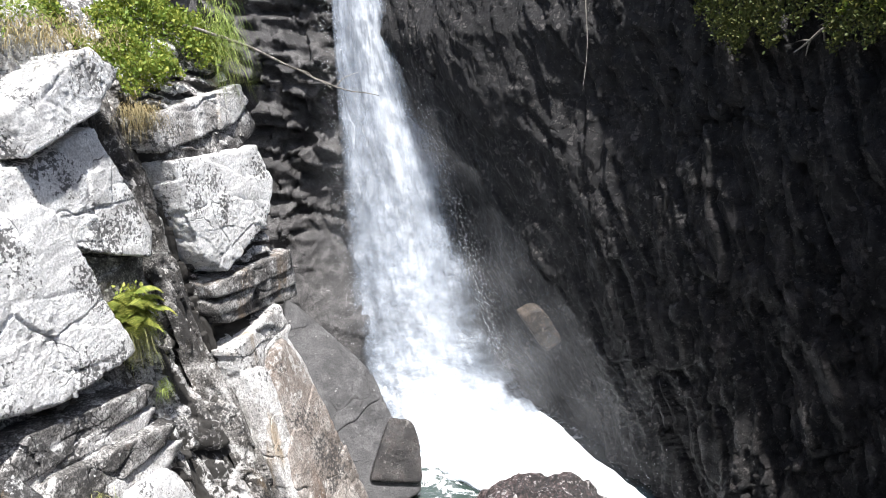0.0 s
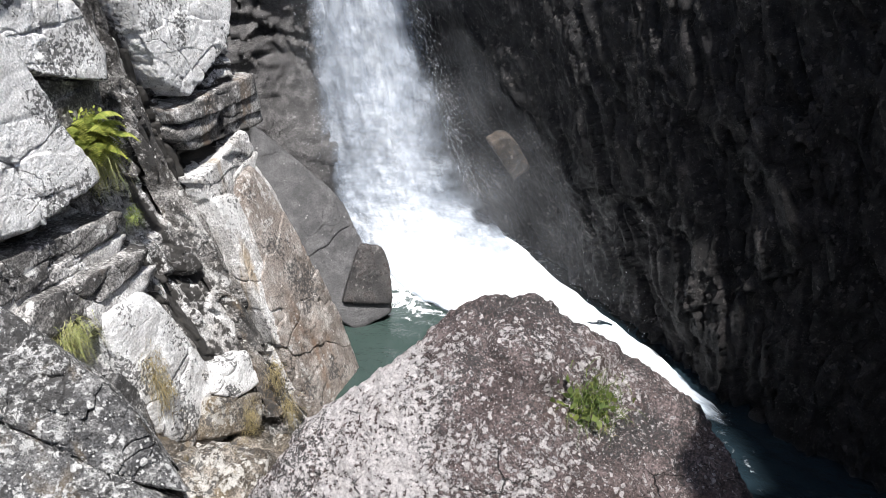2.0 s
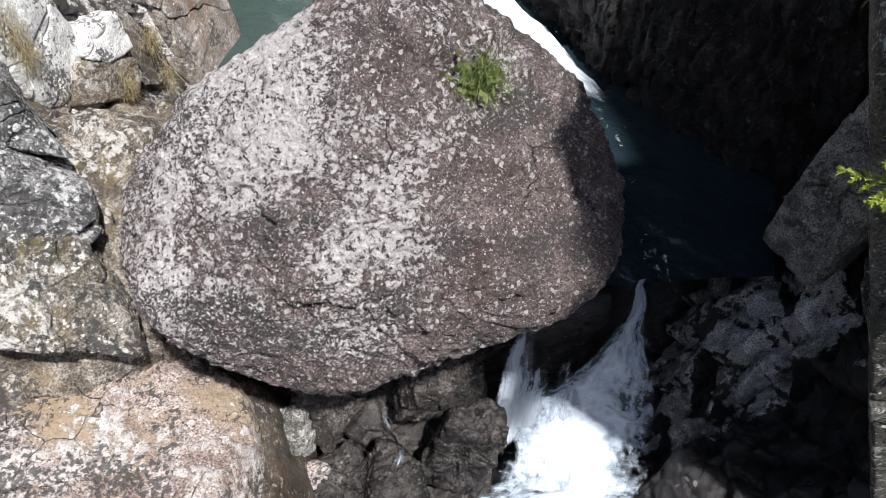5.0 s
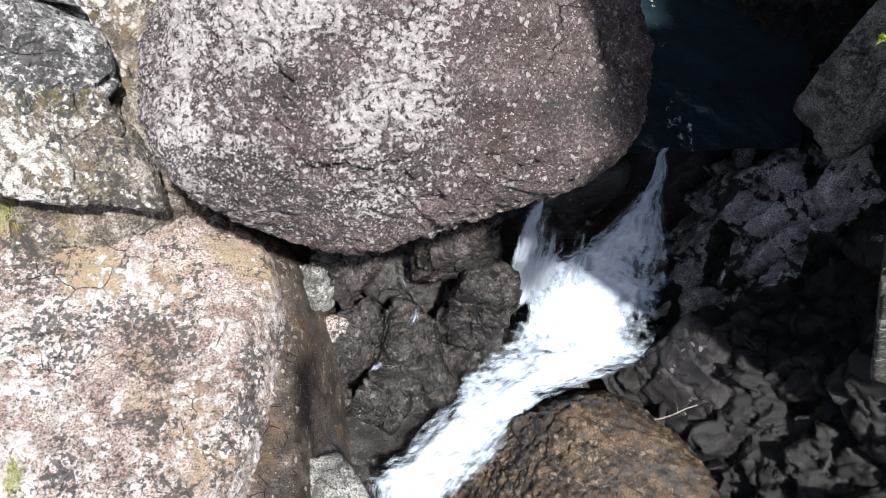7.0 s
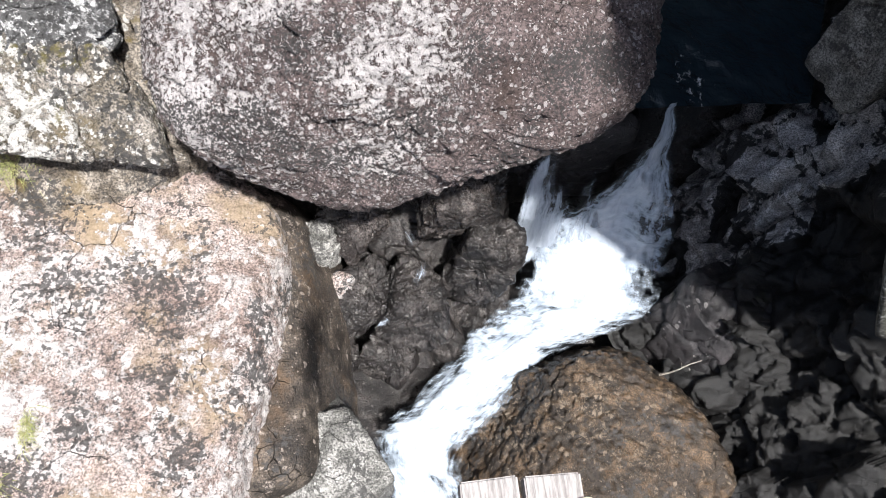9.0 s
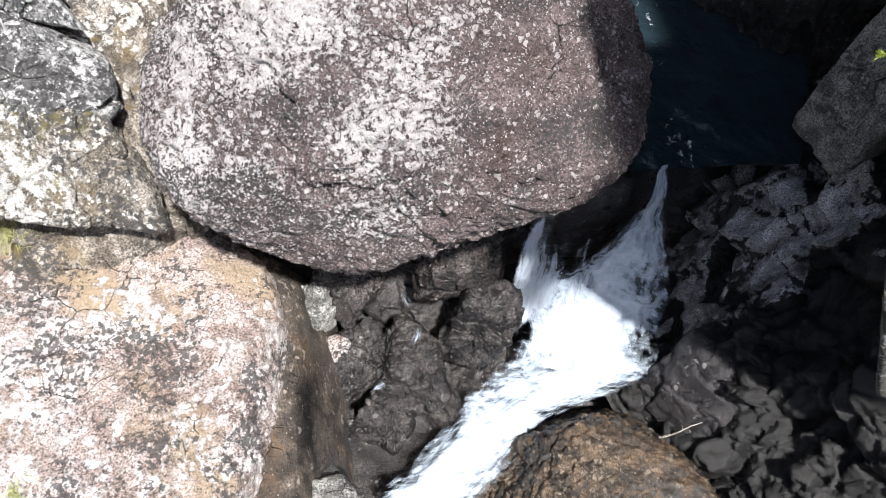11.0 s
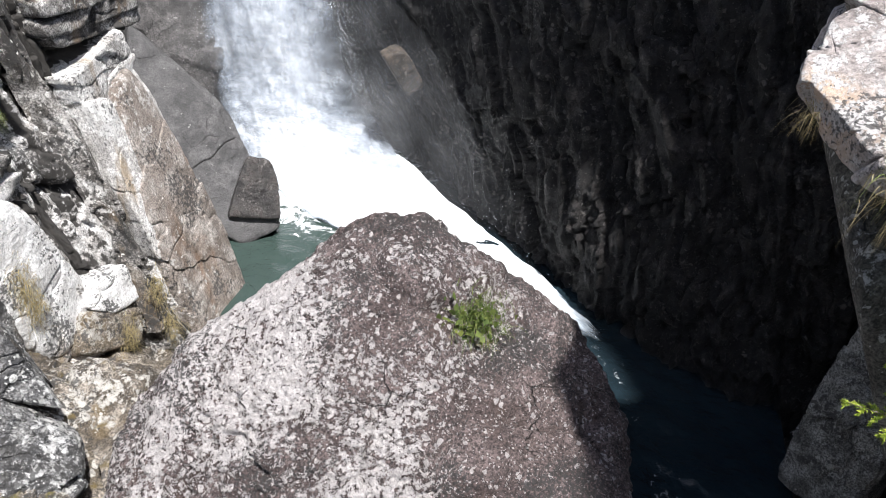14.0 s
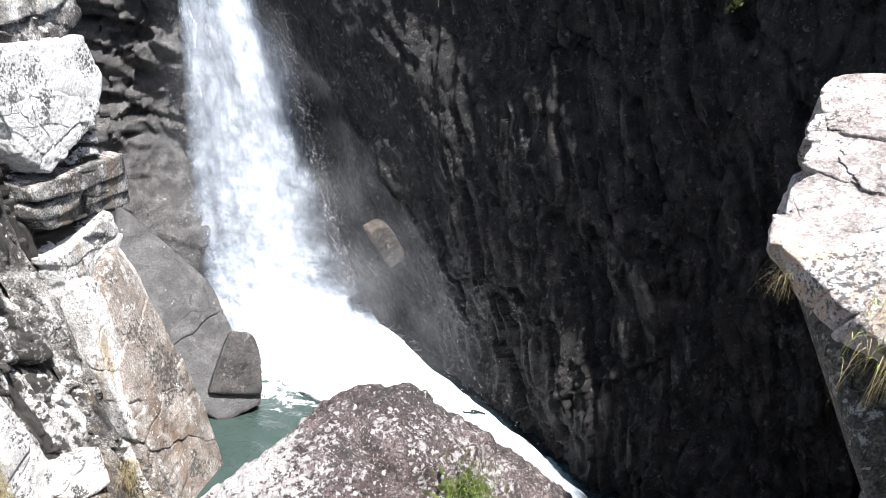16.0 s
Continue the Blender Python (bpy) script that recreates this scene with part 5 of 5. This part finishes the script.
for at, by, count, seed in (((-3.89, 5.15, -8.45), (0.16, 0.1, 0.06), 320, 315), ((-2.7, 5.7, -8.5), (0.25, 0.12, 0.1), 160, 316), ((-3.75, 1.35, -8.75), (0.12, 0.12, 0.04), 200, 317), ((-3.4, 2.0, -8.7), (0.04, 0.12, 0.03), 120, 318)):
    tuft("dry_grass", at, by, count, 0.3, 0.007, PALEGRASS, "pale yellow grass growing between the rocks", 1.4, (0.1, -0.3, 0), seed)

for k, at in enumerate(((-2.29, 10.29, -7.59), (-2.10, 10.19, -8.22), (-2.58, 9.44, -7.83), (-3.45, 8.52, -6.54), (-3.56, 8.55, -6.23))):
    tuft("dry_grass", at, (0.07, 0.09, 0.16), 240, 0.26, 0.007, STRAW, "dry ochre grass rooted in the gully's seams", 1.9, (0.15, -0.2, 0), 324 + k)
rng = np.random.default_rng(319)
v, f = leaves(rng, cliff_point(1.05, 4.1, 0.25) + rng.normal(size=(500, 3)) * np.array((0.08, 0.08, 0.1)), np.tile((0.6, -0.4, 0.5), (500, 1)), 0.06)
tagged(mesh_object("herb", v, f, FERN), "bushy yellow-green herb growing with the fern", "plant", kind="stuff")

# on the boulder
SPOT = surface(boulder_verts, (2.05, 6.25, -5.1), (-0.25, -0.7, 0.65))
tuft("grass_tuft", SPOT, (0.13, 0.10, 0.14), 420, 0.34, 0.008, TUFT, "tuft of green grass growing on the boulder", 1.2, (0, -0.3, 0), 321)
tuft("dry_grass", SPOT + np.array((-0.08, -0.12, -0.25)), (0.12, 0.05, 0.08), 160, 0.25, 0.008, STRAW, "dry grass at the foot of the boulder's tuft", 1.6, (0, -0.3, 0), 322)
rng = np.random.default_rng(323)
v, f = leaves(rng, SPOT + np.array((-0.1, -0.06, 0.02)) + rng.normal(size=(180, 3)) * np.array((0.13, 0.10, 0.10)), np.tile((0, -0.6, 0.6), (180, 1)), 0.085)
tagged(mesh_object("herb", v, f, TUFT), "small broad-leaved herb growing on the boulder", "plant", kind="stuff")

# on the ledge
tuft("grass_tuft", (3.45, 2.72, -1.36), (0.20, 0.2, 0.10), 1700, 0.30, 0.006, GRASS, "thick green grass hanging over the ledge", 1.7, (-0.35, -0.25, 0), 331)
tuft("grass_tuft", (3.4, 2.55, -1.58), (0.16, 0.14, 0.10), 900, 0.30, 0.006, GRASS, "thick green grass hanging over the ledge", 1.9, (-0.4, -0.25, 0), 334)
tuft("dry_grass", (3.2, 2.85, -1.55), (0.13, 0.16, 0.10), 500, 0.28, 0.005, STRAW, "dry grass hanging over the ledge", 1.9, (-0.35, -0.2, 0), 332)
tuft("dry_grass", surface(ledge_verts, (2.85, 3.75, -1.6), (-1, 0, 0)), (0.03, 0.05, 0.05), 60, 0.2, 0.005, STRAW, "thin grass on the ledge's rim", 1.7, (-0.4, 0, 0), 333)


def spruce(at, height, reach_by, count, seed, label, needle=0.032, dense=210):
    rng = np.random.default_rng(seed)
    tree = tagged(new("spruce_tree"), label, "tree")
    tree.location = at
    v, f = tube([(0.02 * math.sin(k), 0, height * k / 8) for k in range(9)], np.linspace(0.022 * height, 0.006, 9), 8, 0.004, seed)
    mesh_object("trunk", v, f, BARK, tree)
    wood, green = [], []
    for k in range(count):
        level = (k + rng.uniform(0, 1)) / count
        z, reach = height * (0.03 + 0.95 * level), height * reach_by * (1.02 - level) * rng.uniform(0.7, 1.1) + 0.08
        turn = k * 2.4 + rng.uniform(-0.3, 0.3)
        t = np.linspace(0, 1, 7)
        way = np.array((math.cos(turn), math.sin(turn), 0))
        line = np.outer(t, way) * reach + np.outer(z - 0.22 * reach * t + 0.12 * reach * t ** 2, (0, 0, 1))
        wood.append(tube(line, np.linspace(0.012, 0.003, 7), 5))
        twigs = [line]
        for j in range(1, 7):
            for side in (-1, 1):
                out = (way * 0.7 + np.cross(way, (0, 0, 1)) * side) * reach * 0.34 * (1.15 - t[j]) * rng.uniform(0.7, 1.2)
                twigs.append(line[j] + np.outer(np.linspace(0, 1, 4), out) - np.outer(np.linspace(0, 1, 4) ** 2, (0, 0, 0.05 * reach)))
        for twig in twigs:
            m = int(dense * np.linalg.norm(twig[-1] - twig[0])) + 8
            q = rng.uniform(0, len(twig) - 1.001, m)
            i = q.astype(int)
            base = twig[i] + (twig[i + 1] - twig[i]) * (q - i)[:, None]
            along = twig[-1] - twig[0]
            along /= np.linalg.norm(along)
            d = along * 0.75 + rng.normal(size=(m, 3)) * 0.6
            d /= np.linalg.norm(d, axis=1, keepdims=True)
            b = np.cross(d, rng.normal(size=(m, 3)))
            b /= np.linalg.norm(b, axis=1, keepdims=True)
            wid = needle * 0.19
            pts = np.stack([base - b * wid, base + b * wid, base + d * needle + b * wid * 0.3, base + d * needle - b * wid * 0.3], 1).reshape(-1, 3)
            green.append((pts, np.arange(4 * m).reshape(-1, 4)))
    v, f = joined(wood)
    tagged(mesh_object("branch_wood", v, f, BARK, tree), kind="stuff")
    v, f = joined(green)
    mesh_object("crown", v, f, NEEDLE, tree)
    return tree


spruce((3.15, 2.12, -2.5), 1.1, 0.38, 64, 341, "young bright green spruce growing on the ledge", 0.02, 800)
spruce((4.05, 1.9, -3.3), 1.5, 0.26, 60, 342, "young bright green spruce growing beside the ledge", 0.02, 700)


# above the shaded wall
cover_patch("shrub_carpet", lambda a, b: np.stack([4.0 + 1.7 * a, 12.6 - 3.1 * a, 0.32 + 1.1 * b - 0.1 * a + 0.3 * np.sin(7 * a + 0.5) * np.sin(17 * a + 1) + 0.1 * np.sin(43 * a)], 1), 14000, 0.35, 0.06, SHADE_SHRUB, "mossy shrubs along the wall's top, coloured for shade", 351)
cover_patch("shrub_carpet", lambda a, b: np.stack([5.2 + 1.0 * a, 10.4 - 1.6 * a, 0.45 + 1.2 * b + 0.2 * np.sin(11 * a)], 1), 4500, 0.35, 0.08, SHRUB, "green shrubs overhanging the dark wall", 352)


def branch(name, points, radius, label, twigs=0, seed=1):
    rng = np.random.default_rng(seed)
    line = spread(points, 24)
    line += 0.02 * np.stack([fbm(line, 2.5, 3, seed + k) for k in range(3)], 1)
    pieces = [tube(line, np.linspace(radius, radius * 0.25, 24), 6)]
    for k in range(twigs):
        i = rng.integers(6, 22)
        end = line[i] + rng.normal(size=3) * 0.22 + (line[-1] - line[0]) * 0.12
        pieces.append(tube(spread([line[i], (line[i] + end) / 2 + rng.normal(size=3) * 0.03, end], 8), np.linspace(radius * 0.4, radius * 0.1, 8), 5))
    v, f = joined(pieces)
    return tagged(mesh_object(name, v, f, DEADWOOD), label, "branch")


branch("dead_branch", ((-3.9, 11.7, 0.55), (-3.2, 12.5, 0.25), (-2.56, 13.26, -0.1), (-1.9, 13.9, -0.45), (-1.21, 14.44, -0.63)), 0.03, "bare dead branch jutting out towards the waterfall", 3, 361)
branch("dead_branch", ((5.6, 10.2, 1.1), (5.42, 10.55, 0.68), (5.2, 10.95, 0.36), (5.0, 11.1, 0.12)), 0.04, "pale broken branch hanging from the wall's top", 5, 362)
branch("hanging_root", ((2.45, 13.6, 1.2), (2.5, 13.55, 0.3), (2.47, 13.5, -0.5)), 0.012, "thin root hanging down the dark wall", 0, 363)
branch("stick", ((5.0, 2.75, -11.25), (5.3, 2.8, -11.2), (5.75, 2.9, -11.2)), 0.02, "pale stick lying on wet rocks", 1, 364)


# ---- spray and mist about the foot of the fall ----
def mist_material():
    m = Nodes("drifting_mist")
    weight = m.node("ShaderNodeAttribute")
    weight.attribute_name = "weight"
    puff = m.ramp(m.noise(0.45, 3, 0.5), 0.25, 0.75)
    m.plug(m.bsdf.inputs["Base Color"], (0.8, 0.83, 0.88, 1))
    m.plug(m.bsdf.inputs["Roughness"], 1.0)
    m.plug(m.bsdf.inputs["Specular IOR Level"], 0.0)
    m.plug(m.bsdf.inputs["Alpha"], m.math("MULTIPLY", puff, weight.outputs["Fac"]))
    return m.mat


MIST = mist_material()
for rows, strength in ((((-2.8, 17.0, -5.0, 2.8, 16.6, -5.0), (-2.2, 16.6, -7.0, 3.8, 15.8, -7.0), (-1.4, 16.0, -9.0, 5.4, 13.0, -9.0)), 0.06),
                       (((-1.0, 17.6, -3.0, 2.6, 17.0, -3.5), (0.0, 16.6, -6.0, 4.2, 15.0, -6.2), (0.4, 15.2, -8.9, 5.4, 12.0, -8.9)), 0.05),
                       (((-3.2, 17.6, 0.0, 1.0, 17.6, 0.0), (-3.2, 17.3, -4.0, 2.2, 17.3, -4.0), (-2.8, 16.9, -8.5, 3.0, 16.9, -8.5)), 0.12)):
    sheet = water_sheet("mist", rows, 60, 60, MIST, lambda u, v: strength * (np.sin(np.pi * u) * np.sin(np.pi * v)) ** 1.3, lambda p, u, v: 0.3 * fbm(p, 0.6, 3, 130), waterfall)
    sheet.visible_shadow = False
rng = np.random.default_rng(77)
n = 900
k = rng.uniform(0, 1, n)
high = rng.exponential(0.9, n)
drop = np.stack([-0.6 + 5.0 * k + rng.normal(0, 0.7, n), 17.0 - 4.5 * k + rng.normal(0, 0.6, n), -8.9 + high * (1.1 - 0.6 * k)], 1)
m = 2500
z = rng.uniform(-8.0, 1.5, m)
side = rng.choice((0, 1), m, p=(0.25, 0.75))
edge = np.where(side == 0, np.interp(z, (-7.3, -2.6, 1.4), (-2.0, -2.45, -2.63)), np.interp(z, (-7.3, -2.9, 1.4), (1.4, 0.15, -1.05)))
fleck = np.stack([edge + rng.normal(0, 0.16, m) + np.where(side == 0, -0.05, 0.05), 17.9 + 0.08 * (z + 5) + rng.normal(0, 0.3, m), z], 1)
drop = np.concatenate([drop, fleck])
size = rng.uniform(0.003, 0.009, len(drop))[:, None]
tip = np.array(((1, 0, -0.6), (-0.6, 0.8, -0.6), (-0.6, -0.8, -0.6), (0, 0, 1.6)))
v = (drop[:, None, :] + size[:, None] * tip[None]).reshape(-1, 3)
f = (np.array(((0, 1, 2), (0, 1, 3), (1, 2, 3), (2, 0, 3)))[None] + 4 * np.arange(len(drop))[:, None, None]).reshape(-1, 3)
tagged(mesh_object("spray", v, f, SPRAY), "fine white water spray round the waterfall", "spray", kind="stuff")


# ---- footbridge ----
def weathered(name):
    m = Nodes(name)
    fibre = m.noise(9.0, 7, 0.7, m.scaled(m.where, (6.0, 0.5, 6.0)))
    colour = m.mix(m.ramp(fibre, 0.35, 0.65), (0.16, 0.145, 0.135), (0.42, 0.39, 0.37))
    m.plug(m.bsdf.inputs["Base Color"], colour)
    m.plug(m.bsdf.inputs["Roughness"], 0.85)
    m.plug(m.bsdf.inputs["Normal"], m.bump(fibre, 0.8, 0.01))
    return m.mat


WOOD = weathered("weathered_wood")


def plank(name, centre, size, turn, parent, seed):
    bm = bmesh.new()
    bmesh.ops.create_cube(bm, size=1.0)
    bmesh.ops.scale(bm, vec=size, verts=bm.verts)
    bmesh.ops.subdivide_edges(bm, edges=[e for e in bm.edges if abs((e.verts[0].co - e.verts[1].co).y) > 0.1], cuts=10)
    bmesh.ops.bevel(bm, geom=[e for e in bm.edges if e.calc_face_angle(0) > 1.0], offset=0.004, segments=2, affect="EDGES")
    for q in bm.verts:
        q.co += Vector((noise.noise(q.co * 9 + Vector((seed, 0, 0))), noise.noise(q.co * 7 + Vector((0, seed, 0))), noise.noise(q.co * 5 + Vector((0, 0, seed))))) * 0.004
    me = bpy.data.meshes.new(name)
    bm.to_mesh(me)
    bm.free()
    me.materials.append(WOOD)
    ob = new(name, me)
    ob.parent = parent
    ob.matrix_local = pose(*centre, 0, 0, turn)
    return ob


bridge = tagged(new("footbridge"), "weathered grey wooden footbridge with a handrail", "footbridge")
plank("plank", (0.317, -0.40, -1.66), (0.128, 1.2, 0.045), 1.5, bridge, 1)
plank("plank", (0.452, -0.40, -1.66), (0.126, 1.2, 0.045), 1.0, bridge, 2)


def cord(points, radius):
    v, f = tube(spread(points, 40), np.full(40, radius), 6)
    return mesh_object("cord", v, f, CORD)


CORD = Nodes("pale_cord")
CORD.plug(CORD.bsdf.inputs["Base Color"], (0.62, 0.57, 0.46, 1))
CORD.plug(CORD.bsdf.inputs["Roughness"], 0.9)
CORD = CORD.mat
tagged(cord(((0.515, 0.10, -1.66), (0.522, 0.135, -1.632), (0.50, 0.142, -1.632), (0.44, 0.128, -1.634), (0.385, 0.118, -1.632), (0.35, 0.105, -1.633)), 0.003),
       "thin pale cord lying on the bridge planks", "cord")
